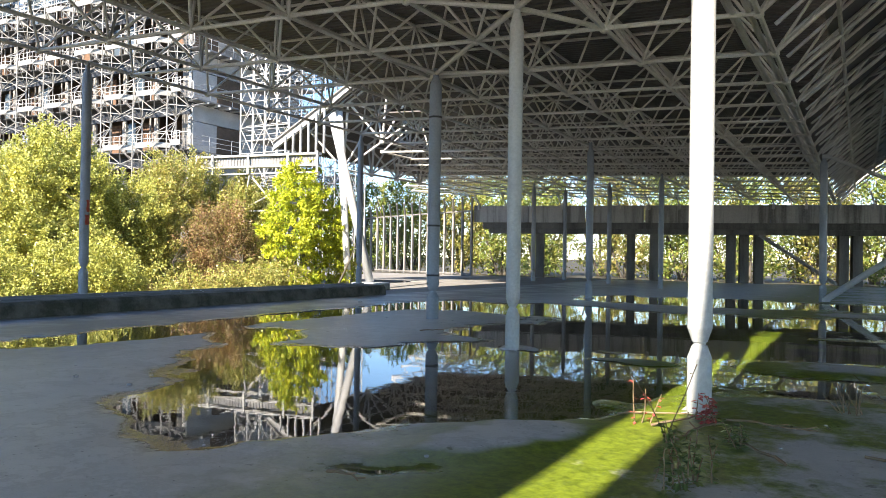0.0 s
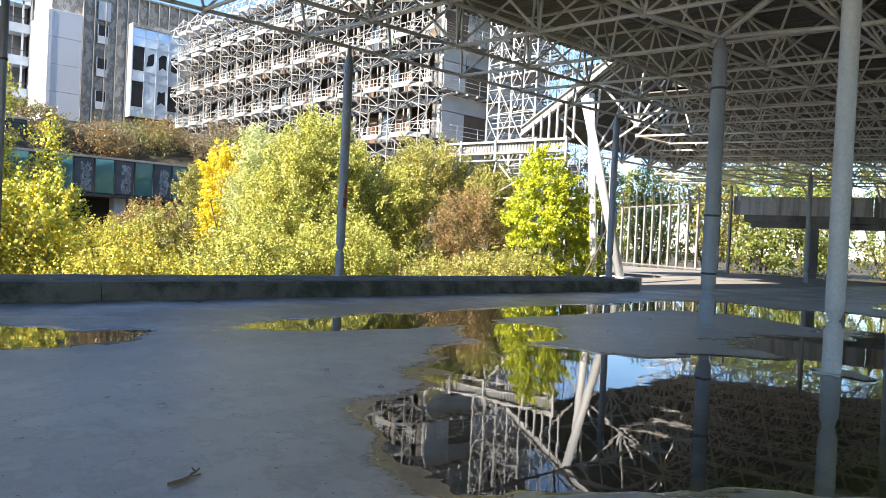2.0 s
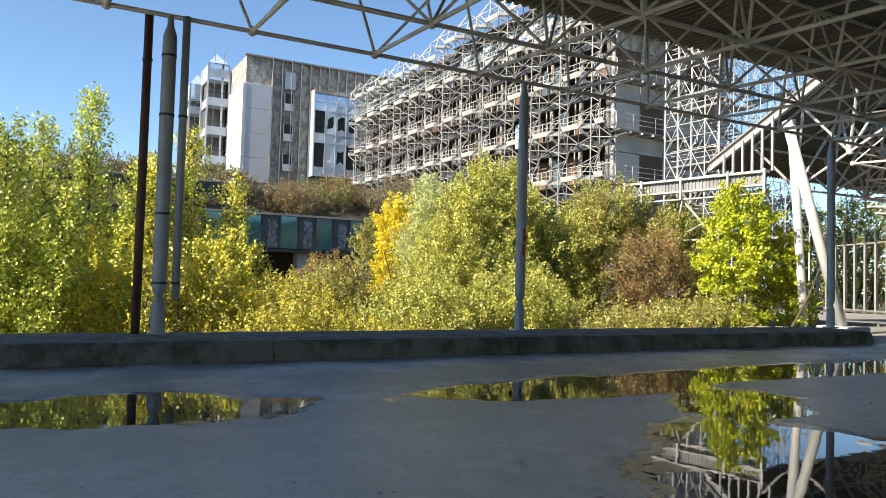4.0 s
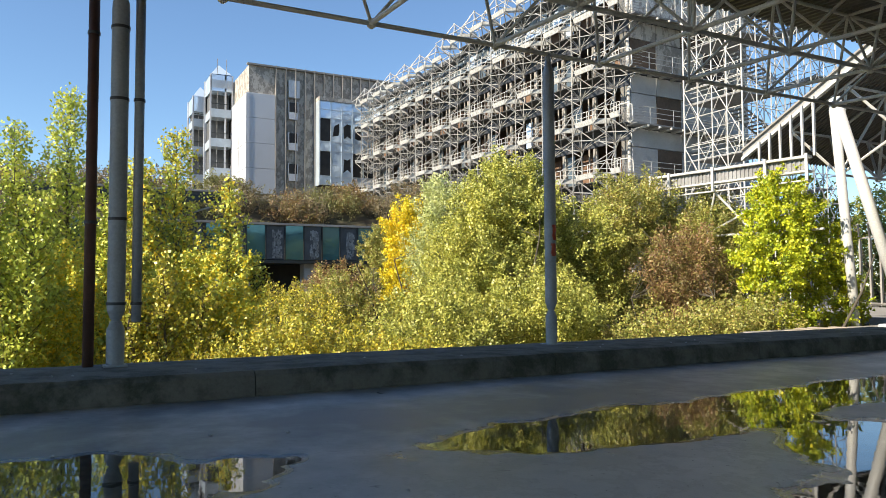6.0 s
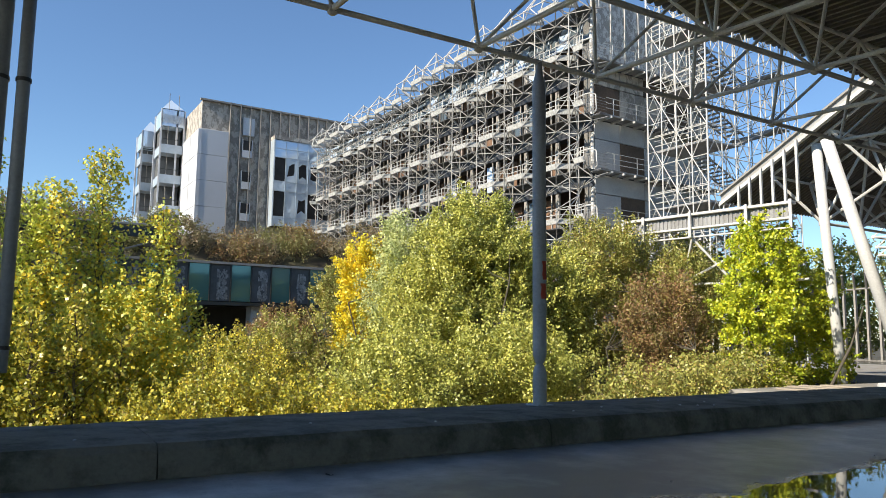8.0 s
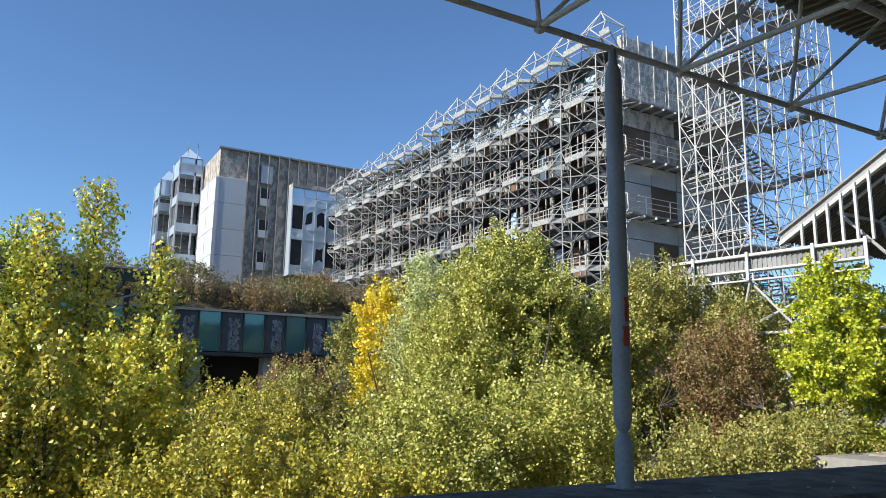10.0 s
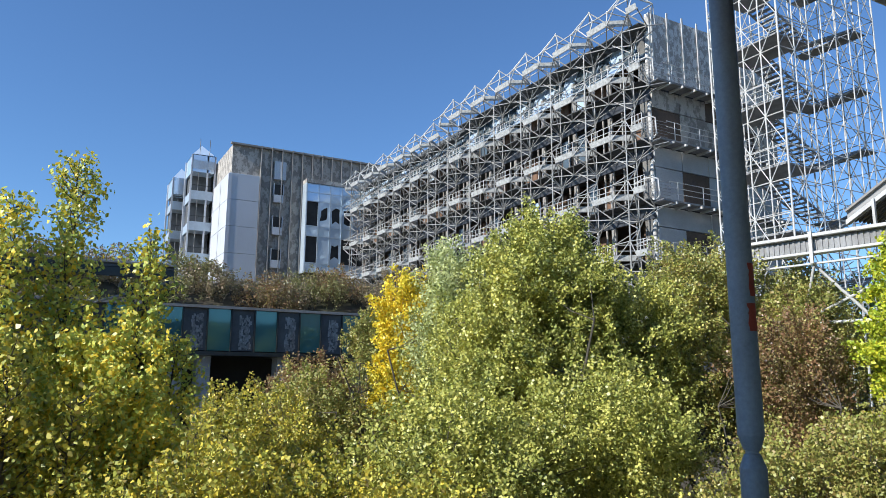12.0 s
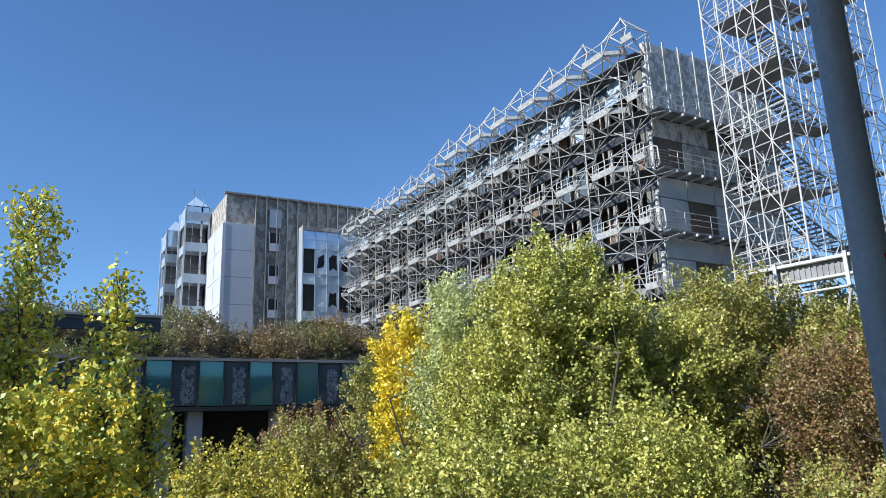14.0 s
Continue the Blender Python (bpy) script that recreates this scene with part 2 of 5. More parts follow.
L_RUSSET = leaf_mat("russet leaves", (0.20, 0.11, 0.06), (0.29, 0.17, 0.09), (0.21, 0.16, 0.07), (0.36, 0.31, 0.11))
L_OLIVE = leaf_mat("olive leaves", (0.18, 0.20, 0.04), (0.38, 0.38, 0.10), (0.36, 0.26, 0.09), (0.24, 0.28, 0.06), (0.58, 0.53, 0.18))
L_SCRUB = leaf_mat("dry scrub", (0.20, 0.14, 0.09), (0.27, 0.20, 0.13), (0.19, 0.18, 0.08), (0.30, 0.24, 0.16))
L_BANK = leaf_mat("olive bank growth", (0.17, 0.18, 0.06), (0.26, 0.26, 0.09), (0.20, 0.17, 0.08), (0.32, 0.31, 0.13))
L_SILVER = leaf_mat("silvery leaves", (0.38, 0.42, 0.17), (0.62, 0.64, 0.34), (0.34, 0.39, 0.14))
L_FAR = leaf_mat("far trees", (0.12, 0.19, 0.04), (0.19, 0.25, 0.05), (0.29, 0.27, 0.07), (0.15, 0.20, 0.05))
L_FARGOLD = leaf_mat("far yellowing trees", (0.20, 0.22, 0.05), (0.30, 0.27, 0.07), (0.22, 0.18, 0.06), (0.18, 0.22, 0.05))


# ---- mesh helpers ----
def mesh_of(name, verts, faces, mat, smooth=False):
    me = bpy.data.meshes.new(name)
    me.from_pydata([tuple(v) for v in verts], [], faces)
    me.materials.append(mat)
    if smooth:
        me.polygons.foreach_set("use_smooth", [True] * len(me.polygons))
    me.update()
    return me


def root(name, at=(0, 0, 0), **tags):
    ob = new(name)
    ob.empty_display_size = 0.2
    ob.location = at
    return tagged(ob, **tags)


def link_under(ob, parent):
    """Parent ob, whose mesh is in world places, under parent."""
    ob.parent = parent
    m, o = Matrix.Identity(4), parent
    while o is not None:
        m = o.matrix_basis @ m if o.parent is None else o.matrix_parent_inverse @ o.matrix_basis @ m
        o = o.parent
    ob.matrix_parent_inverse = m.inverted()
    return ob


class Solid:
    """Collects boxes, tubes and plates for one mesh."""

    def __init__(self):
        self.v, self.f = [], []

    def box(self, x0, x1, y0, y1, z0, z1, b=0.0):
        k = len(self.v)
        if b <= 0:
            for z in (z0, z1):
                self.v += [(x0, y0, z), (x1, y0, z), (x1, y1, z), (x0, y1, z)]
            self.f += [(k + 3, k + 2, k + 1, k), (k + 4, k + 5, k + 6, k + 7)]
            self.f += [(k + i, k + (i + 1) % 4, k + 4 + (i + 1) % 4, k + 4 + i) for i in range(4)]
            return self
        rings = [(b, z0), (0, z0 + b), (0, z1 - b), (b, z1)]
        for i, z in rings:
            self.v += [(x0 + i, y0 + i, z), (x1 - i, y0 + i, z), (x1 - i, y1 - i, z), (x0 + i, y1 - i, z)]
        self.f.append((k + 3, k + 2, k + 1, k))
        self.f.append((k + 12, k + 13, k + 14, k + 15))
        for r in range(3):
            a = k + 4 * r
            self.f += [(a + i, a + (i + 1) % 4, a + 4 + (i + 1) % 4, a + 4 + i) for i in range(4)]
        return self

    def tube(self, p, q, r, sides=6, r2=None):
        p, q = Vector(p), Vector(q)
        d = q - p
        if d.length < 1e-6:
            return self
        d.normalize()
        u = d.cross(Vector((0, 0, 1)) if abs(d.z) < 0.9 else Vector((1, 0, 0))).normalized()
        w = d.cross(u)
        k, r2 = len(self.v), r if r2 is None else r2
        for c, rr in ((p, r), (q, r2)):
            for i in range(sides):
                a = 2 * math.pi * i / sides
                self.v.append(tuple(c + rr * (math.cos(a) * u + math.sin(a) * w)))
        self.f += [(k + i, k + (i + 1) % sides, k + sides + (i + 1) % sides, k + sides + i) for i in range(sides)]
        self.f.append(tuple(k + i for i in reversed(range(sides))))
        self.f.append(tuple(k + sides + i for i in range(sides)))
        return self

    def lathe(self, x, y, profile, sides=20):
        k, n = len(self.v), len(profile)
        for z, r in profile:
            for i in range(sides):
                a = 2 * math.pi * i / sides
                self.v.append((x + r * math.cos(a), y + r * math.sin(a), z))
        for j in range(n - 1):
            for i in range(sides):
                a, b = k + j * sides + i, k + j * sides + (i + 1) % sides
                self.f.append((a, b, b + sides, a + sides))
        self.f.append(tuple(k + i for i in reversed(range(sides))))
        self.f.append(tuple(k + (n - 1) * sides + i for i in range(sides)))
        return self

    def plate(self, pts, thick):
        """A flat convex plate of some thickness."""
        pts = [Vector(p) for p in pts]
        nrm = (pts[1] - pts[0]).cross(pts[2] - pts[0]).normalized() * thick
        k, n = len(self.v), len(pts)
        self.v += [tuple(p) for p in pts] + [tuple(p - nrm) for p in pts]
        self.f.append(tuple(k + i for i in range(n)))
        self.f.append(tuple(k + n + i for i in reversed(range(n))))
        self.f += [(k + (i + 1) % n, k + i, k + n + i, k + n + (i + 1) % n) for i in range(n)]
        return self

    def part(self, name, mat, parent=None, label="", smooth=False):
        ob = new(name, mesh_of(name, self.v, self.f, mat, smooth))
        if parent is not None:
            link_under(ob, parent)
        if label:
            ob["label"] = label
        return ob


def fbm(x, y, s=1.0, seed=0.0, octaves=4):
    return noise.fractal(Vector((x * s + seed, y * s - seed, seed)), 1.0, 2.0, octaves)


UNIT_TUBE = {}


def member(name, p, q, r, mat, parent, sides=8):
    """One straight tube as an object of its own; all share one unit mesh for each material."""
    key = (mat.name, sides)
    if key not in UNIT_TUBE:
        s = Solid().tube((0, 0, 0), (0, 0, 1), 1.0, sides)
        UNIT_TUBE[key] = mesh_of("tube", s.v, s.f, mat, False)
    p, q = Vector(p), Vector(q)
    ob = new(name, UNIT_TUBE[key])
    rot = (q - p).to_track_quat("Z", "Y").to_matrix().to_4x4()
    ob.matrix_basis = Matrix.Translation(p) @ rot @ Matrix.Diagonal((r, r, (q - p).length, 1))
    return link_under(ob, parent)


# ---- floor, water, curb, ground ----
MOD, EDGE_X, EDGE_Y = 2.357, -15.68, 7.668
VALLEY = EDGE_X + 6 * MOD
# puddles: centre, half-axes, turn in degrees, depth
PUDDLES = [(-4.5, 6.5, 1.75, 2.2, 25, 0.05), (-3.6, 8.8, 1.3, 1.5, 0, 0.045), (-5.2, 9.0, 1.2, 1.6, 0, 0.045), (-10.6, 9.3, 0.75, 2.7, 5, 0.045), (-10.9, 14.2, 0.75, 3.6, 0, 0.045), (-6.9, 8.1, 1.3, 1.2, 30, 0.03),
           (-8.8, 9.6, 0.8, 1.2, 20, 0.026), (-10.8, 3.0, 0.95, 1.6, -10, 0.05), (-10.3, 18.3, 1.4, 2.0, 0, 0.05), (-7.4, 18.6, 2.2, 2.0, 10, 0.05),
           (-3.6, 17.0, 2.6, 2.8, 0, 0.045), (-5.2, 13.2, 1.5, 1.6, 0, 0.045), (-2.2, 12.8, 1.3, 1.7, 0, 0.04), (1.5, 18.5, 3.2, 2.6, 0, 0.05), (-4.2, 25.5, 4.5, 2.4, 0, 0.05),
           (3.5, 26.0, 4.0, 3.0, 0, 0.05), (0.8, 13.8, 1.6, 1.2, 0, 0.04), (-2.8, 11.5, 3.2, 4.4, 0, 0.02), (-4.75, 4.55, 0.5, 0.8, 35, 0.006), (-5.5, 5.5, 0.8, 0.9, 20, 0.006), (-4.1, 5.1, 0.9, 0.35, 40, 0.006), (-3.2, 6.5, 0.9, 0.5, 30, 0.006), (-6.6, 6.6, 0.8, 0.7, 0, 0.006), (-0.6, 10.9, 0.9, 0.8, 0, -0.05), (-3.0, 10.1, 0.7, 0.35, 15, -0.04), (-4.65, 10.5, 0.45, 0.4, 0, -0.05), (-2.97, 5.3, 1.3, 0.6, 43, -0.055)]


def floor_height(x, y):
    z = 0.027 + 0.012 * fbm(x, y, 0.55, 3.1) + 0.005 * fbm(x, y, 2.3, 8.7) + 0.0045 * fbm(x, y, 6.5, 4.4)
    for cx, cy, rx, ry, turn, deep in PUDDLES:
        a = radians(turn)
        u, w = (x - cx) * math.cos(a) + (y - cy) * math.sin(a), -(x - cx) * math.sin(a) + (y - cy) * math.cos(a)
        d = math.hypot(u / rx, w / ry) + 0.28 * fbm(x, y, 0.8, cx) + 0.10 * fbm(x, y, 3.0, cy)
        if d < 1.35:
            s = min(1.0, max(0.0, (1.35 - d) / 0.7))
            z -= (deep + 0.016 if deep > 0 else deep) * s * s * (3 - 2 * s)
    return max(z, -0.045)


def axis(lo, fine0, fine1, hi, fine, coarse):
    return list(np.arange(lo, fine0, coarse)) + list(np.arange(fine0, fine1, fine)) + list(np.arange(fine1, hi, coarse)) + [hi]


def grid(name, xs, ys, height, mat):
    v = [(x, y, height(x, y)) for y in ys for x in xs]
    n = len(xs)
    f = [(j * n + i, j * n + i + 1, (j + 1) * n + i + 1, (j + 1) * n + i) for j in range(len(ys) - 1) for i in range(n - 1)]
    return new(name, mesh_of(name, v, f, mat, True))


M_FLOOR, M_WATER = floor_mat(), water_mat()
floor = tagged(grid("floor", axis(-14.3, -14.3, 2.0, 18.0, 0.075, 0.5), axis(-18.0, 0.5, 22.0, 48.0, 0.075, 0.5), floor_height, M_FLOOR),
               "grey damp concrete floor with puddles and moss", "floor", kind="structure")
floor_north = tagged(Solid().box(-36, -14.3, 34, 48, -0.3, 0.02).box(-20.2, -14.3, 21.4, 34, -0.3, 0.02).part("floor_north", M_GREYPANEL), "pale sunlit concrete floor beyond the kerb", "floor", kind="structure")
water = tagged(grid("water", [-14.25, 18.0], [-18, 48], lambda x, y: 0.0, M_WATER), "still shallow rain water standing on concrete", "water", kind="structure")
water.visible_shadow = False


def curb():
    """A low concrete upstand in cast lengths, with a worn front edge."""
    c = root("curb_wall", (-15.2, 0, 0), label="low dark mossy concrete kerb wall at the edge of the floor", category="wall", kind="structure")
    y = -18.0
    while y < 21.3:
        y1 = min(y + 4.7, 21.4)
        v, f, ny = [], [], 40
        prof = [(-14.25, -0.05), (-14.24, 0.06), (-14.27, 0.28), (-14.33, 0.345), (-14.8, 0.36), (-15.6, 0.36), (-16.25, 0.34), (-16.3, -1.4)]
        for j in range(ny + 1):
            yy = y + 0.006 + (y1 - y - 0.012) * j / ny
            for x, z in prof:
                e = 0.014 * fbm(yy * 2.0, x * 3 + z * 4, 1.0, 5.0)
                v.append((x + e, yy, z + (0.6 * e if z > 0.1 else 0)))
        n = len(prof)
        for j in range(ny):
            f += [(j * n + i, j * n + i + 1, (j + 1) * n + i + 1, (j + 1) * n + i) for i in range(n - 1)]
        f += [tuple(range(n)), tuple(reversed(range(ny * n, ny * n + n)))]
        link_under(new("kerb_length", mesh_of("kerb_length", v, f, M_CURB, False)), c)
        y = y1
    return c


curb()


def ground_height(x, y):
    """A sunken garden beside the deck, and a bank that climbs to the far buildings."""
    z = -3.2 + 0.5 * fbm(x, y, 0.08, 2.0)
    s = min(1.0, max(0.0, (-x - 52) / 24))
    z += 13.6 * s * s * (3 - 2 * s) if y < 70 else 0
    if x < -60:
        z += 1.2 * fbm(x, y, 0.06, 9.0)
    n = min(1.0, max(0.0, (y - 44) / 6))
    east = min(1.0, max(0.0, (x + 45) / 10))
    return z * (1 - n * east) - 0.35 * n * east + (0 if z < 5 or x < -50 else 0)


ground = tagged(grid("ground", axis(-2500, -125, 30, 2500, 1.6, 120), axis(-2500, -60, 95, 2500, 1.6, 120),
                     lambda x, y: min(ground_height(x, y), -0.4) if x > -16 else ground_height(x, y), M_SOIL),
                "brown soil and leaf litter under wild growth", "ground", kind="structure")


# ---- roof ----
def roof_z(x):
    return 5.68 - 0.045 * (x - EDGE_X)


def bottom(i, j):
    x = EDGE_X + MOD * i
    return Vector((x, EDGE_Y + MOD * j, roof_z(x)))


def top(i, j):
    return bottom(i, j) + Vector((MOD / 2, MOD / 2, 1.6 - 0.0225 * MOD))


def west_end(j):
    """The first bay of a row: the roof spreads westwards beyond the kerb's end."""
    y = EDGE_Y + MOD * j
    return 0 if j < 8 else min(0, math.ceil((-7.2 - 0.543 * (y - 4.8) - EDGE_X) / MOD))


def space_roof():
    roof = root("space_frame_roof", (-8, 8, 5), label="grey tubular steel space frame carrying a corrugated roof", category="roof", kind="structure")
    near, far = [], Solid()
    J0, J1 = -7, 19

    def put(p, q, r, single):
        if single and len(near) < 290:
            near.append(member("tube", p, q, r, M_STEEL, roof))
        else:
            far.tube(p, q, r, 6)

    for edge_pass in (True, False):
        for j in range(J0, J1):
            for i in range(west_end(j), 7):
                edge = (i == 0 and -3 <= j <= 8) or (i == 1 and 0 <= j <= 6)
                if edge != edge_pass:
                    continue
                b = bottom(i, j)
                put(b, bottom(i, j + 1), 0.043, edge)
                if i < 6:
                    put(b, bottom(i + 1, j), 0.04, edge)
                    t = top(i, j)
                    for di, dj in ((0, 0), (1, 0), (0, 1), (1, 1)):
                        put(t, bottom(i + di, j + dj), 0.03, edge)
                    put(t, top(i, j + 1), 0.038, edge)
                    if i < 5:
                        put(t, top(i + 1, j), 0.038, edge)
                far.lathe(b.x, b.y, [(b.z - 0.085, 0.03), (b.z - 0.05, 0.075), (b.z + 0.05, 0.075), (b.z + 0.085, 0.03)], 8)
    # heavier triple chord along the valley
    for dx, dz, r in ((-0.36, 0.05, 0.05), (-0.14, 0.05, 0.05), (-0.25, 0.3, 0.045)):
        p = bottom(6, J0) + Vector((dx, 0, dz))
        far.tube(p, bottom(6, J1) + Vector((dx, 0, dz)), r, 8)
    tagged(far.part("space_frame_tubes", M_STEEL, roof, "grey tubes and nodes of the space frame"), kind="stuff")
    return roof


def corrugated(name, x0, x1, y0, y1, zf, label):
    """Ribbed sheet with its ribs along x."""
    v, f, prof = [], [], ((0.0, 0.0), (0.07, 0.0), (0.10, 0.07), (0.17, 0.07), (0.20, 0.0))
    n = int((y1 - y0) / 0.2)
    for k in range(n):
        for dy, dz in prof[:4]:
            v += [(x0, y0 + k * 0.2 + dy, zf(x0) + dz), (x1, y0 + k * 0.2 + dy, zf(x1) + dz)]
    m = len(v) // 2
    f = [(2 * k, 2 * k + 1, 2 * k + 3, 2 * k + 2) for k in range(m - 1)]
    k = len(v)
    v += [(x, y, zf(x) + 0.16) for x, y in ((x0, y0), (x1, y0), (x1, y1), (x0, y1))]
    f.append((k, k + 1, k + 2, k + 3))
    return tagged(new(name, mesh_of(name, v, f, M_DECK)), label, "roof", kind="structure")


space_roof()
deck_z = lambda x: roof_z(x) + 1.66
corrugated("ceiling_deck", -15.75, -1.2, -10.5, 52.5, deck_z, "brown-grey corrugated metal roof deck seen from below")

corrugated("ceiling_deck_edge", -1.2, -0.82, 6.6, 52.5, deck_z, "brown-grey corrugated strip over the roof valley")
for row in range(8, 19):
    if west_end(row) < 0:
        y0 = EDGE_Y + MOD * row
        corrugated("ceiling_deck_north", EDGE_X + MOD * west_end(row), -15.35, y0, y0 + MOD + 0.05, deck_z, "brown-grey corrugated metal roof deck seen from below")


def folded_roof():
    """Steep folds east of the valley, of rafters, purlins and dark sheets."""
    fold = root("folded_roof", (4, 8, 5), label="dark sheeted folded roof on grey steel rafters", category="roof", kind="structure")
    steel, half, rise, z0 = Solid(), 2.95, 2.5, roof_z(VALLEY)
    for k in range(6):
        xa, xb = VALLEY + k * half, VALLEY + (k + 1) * half
        za, zb = (z0, z0 + rise) if k % 2 == 0 else (z0 + rise, z0)
        sheet = Solid()
        lo = 0.229 if k == 0 else 0.0
        px, pz = xa + (xb - xa) * lo, za + (zb - za) * lo
        sheet.plate([(px, -10.5, pz + 0.62), (xb, -10.5, zb + 0.62), (xb, 52.5, zb + 0.62), (px, 52.5, pz + 0.62)], 0.05)
        sheet.part("roof_sheet", M_DECK, fold, "dark brown roof sheet")
        for j in range(-7, 20):
            y = EDGE_Y + MOD * j
            if k == 0 and y < 6.6:
                continue
            steel.tube((xa, y, za), (xb, y, zb), 0.045)
            steel.tube((xa, y, za + 0.5), (xb, y, zb + 0.5), 0.04)
            steel.tube((xa, y + MOD / 2, za + 0.5), (xb, y + MOD / 2, zb + 0.5), 0.035)
            mid = Vector(((xa + xb) / 2, y + MOD / 2, (za + zb) / 2 + 0.5))
            for px, pz in ((xa, za), (xb, zb)):
                steel.tube((px, y, pz), mid, 0.03)
                steel.tube((px, y + MOD, pz), mid, 0.03)
        for u in (0.33, 0.66):
            x, z = xa + (xb - xa) * u, za + (zb - za) * u
            steel.tube((x, -10.5, z + 0.02), (x, 52.5, z + 0.02), 0.042)
    tagged(steel.part("rafters", M_STEEL, fold, "grey tubular rafters and purlins"), kind="stuff")


folded_roof()


# ---- columns ----
def column(x, y, z0, z1, mat, label, r=0.105, straps=(), capital=False):
    c = root("column", (x, y, z0), label=label, category="column", group="roof columns")
    s = Solid().lathe(x, y, [(z0 + 0.015, r), (z0 + 0.49, r), (z0 + 0.60, r * 0.62), (z0 + 0.603, r * 0.5), (z0 + 0.628, r * 0.5), (z0 + 0.631, r * 0.62), (z0 + 0.75, r),
                             (z1 - 0.42, r), (z1 - 0.33, r * 0.95), (z1 - 0.17, r * 0.5), (z1, r * 0.45)], 44)
    s.part("shaft", mat, c)
    Solid().box(x - 0.15, x + 0.15, y - 0.15, y + 0.15, z0 - 0.02, z0 + 0.02, 0.006).part("base_plate", mat, c)
    if capital:
        i, j = math.floor((x - EDGE_X) / MOD), math.floor((y - EDGE_Y) / MOD)
        for di, dj in ((0, 0), (1, 0), (0, 1), (1, 1)):
            Solid().tube((x, y, z1 - 0.1), bottom(i + di, j + dj), 0.045, 8).part("capital_strut", M_STEEL, c, "grey steel capital strut")
    for z in straps:
        Solid().lathe(x, y, [(z - 0.02, r + 0.001), (z - 0.02, r + 0.01), (z + 0.02, r + 0.01), (z + 0.02, r + 0.001)], 20).part("strap", M_BAND, c, "dark steel strap")
    return c


WHITE = "white painted tubular steel column with a necked foot"
GREY = "grey painted tubular steel column with a necked foot"
column(-1.42, 7.42, 0, roof_z(-1.42), M_COLUMN, "sunlit white painted steel column on mossy concrete")
column(-4.66, 10.6, 0, roof_z(-4.66) - 0.02, M_COLUMN, WHITE, capital=True)
column(-8.07, 14.05, 0, roof_z(-8.07), M_COLGREY, "grey steel column with dark straps on wet floor", 0.13, (0.95, 2.0, 4.3), capital=True)
edge_column = column(EDGE_X, 11.17, 0.36, roof_z(EDGE_X), M_COLGREY, "blue-grey steel column with red paint daubs on the kerb")
def daub(x, y, r, a0, a1, z0, z1):
    """A thin smear of paint on a column's side."""
    v, f, n, m = [], [], 10, 8
    for j in range(m + 1):
        for i in range(n + 1):
            e = 0.5 + 0.5 * abs(fbm(i * 0.4, j * 0.6, 1.0, 4.4))
            a = radians(a0 + (a1 - a0) * (0.5 + (i / n - 0.5) * e))
            v.append((x + (r + 0.003) * math.cos(a), y + (r + 0.003) * math.sin(a), z0 + (z1 - z0) * j / m))
    f = [(j * (n + 1) + i, j * (n + 1) + i + 1, (j + 1) * (n + 1) + i + 1, (j + 1) * (n + 1) + i) for j in range(m) for i in range(n)]
    return new("paint_daub", mesh_of("paint_daub", v, f, M_RED, True))


for z0, z1, a0, a1 in ((1.95, 2.18, -40, 40), (2.24, 2.52, -25, 45)):
    link_under(daub(EDGE_X, 11.17, 0.105, a0, a1, z0, z1), edge_column)["label"] = "red paint smear"
column(EDGE_X, 21.78, 0.36, roof_z(EDGE_X), M_COLGREY, GREY)
column(EDGE_X, 3.95, 0.36, roof_z(EDGE_X), M_COLGREY, "grey steel column with strapped pipes on the kerb", 0.115, (1.2, 2.35, 4.0, 5.0))
for cx, cy in ((-1.32, 28.7), (-8.27, 35.2), (-12.1, 39.7), (-16.0, 43.4), (-16.9, 40.6), (-8.3, 25.0), (4.5, 30.0)):
    column(cx, cy, 0, roof_z(min(cx, VALLEY)), M_COLGREY, GREY, 0.12)


# ---- main building ----
# local line of the facade's crest, turned about its east end
BX1, BY, TURN = -42.84, 38.1, 1.3
BAY, BAYS = 3.734, 13
BX0 = BX1 - BAY * BAYS
CORNER = BX1 - 1.65                     # east end wall
LEVELS = (9.2, 13.1, 17.05, 21.0)
CREST = 25.0


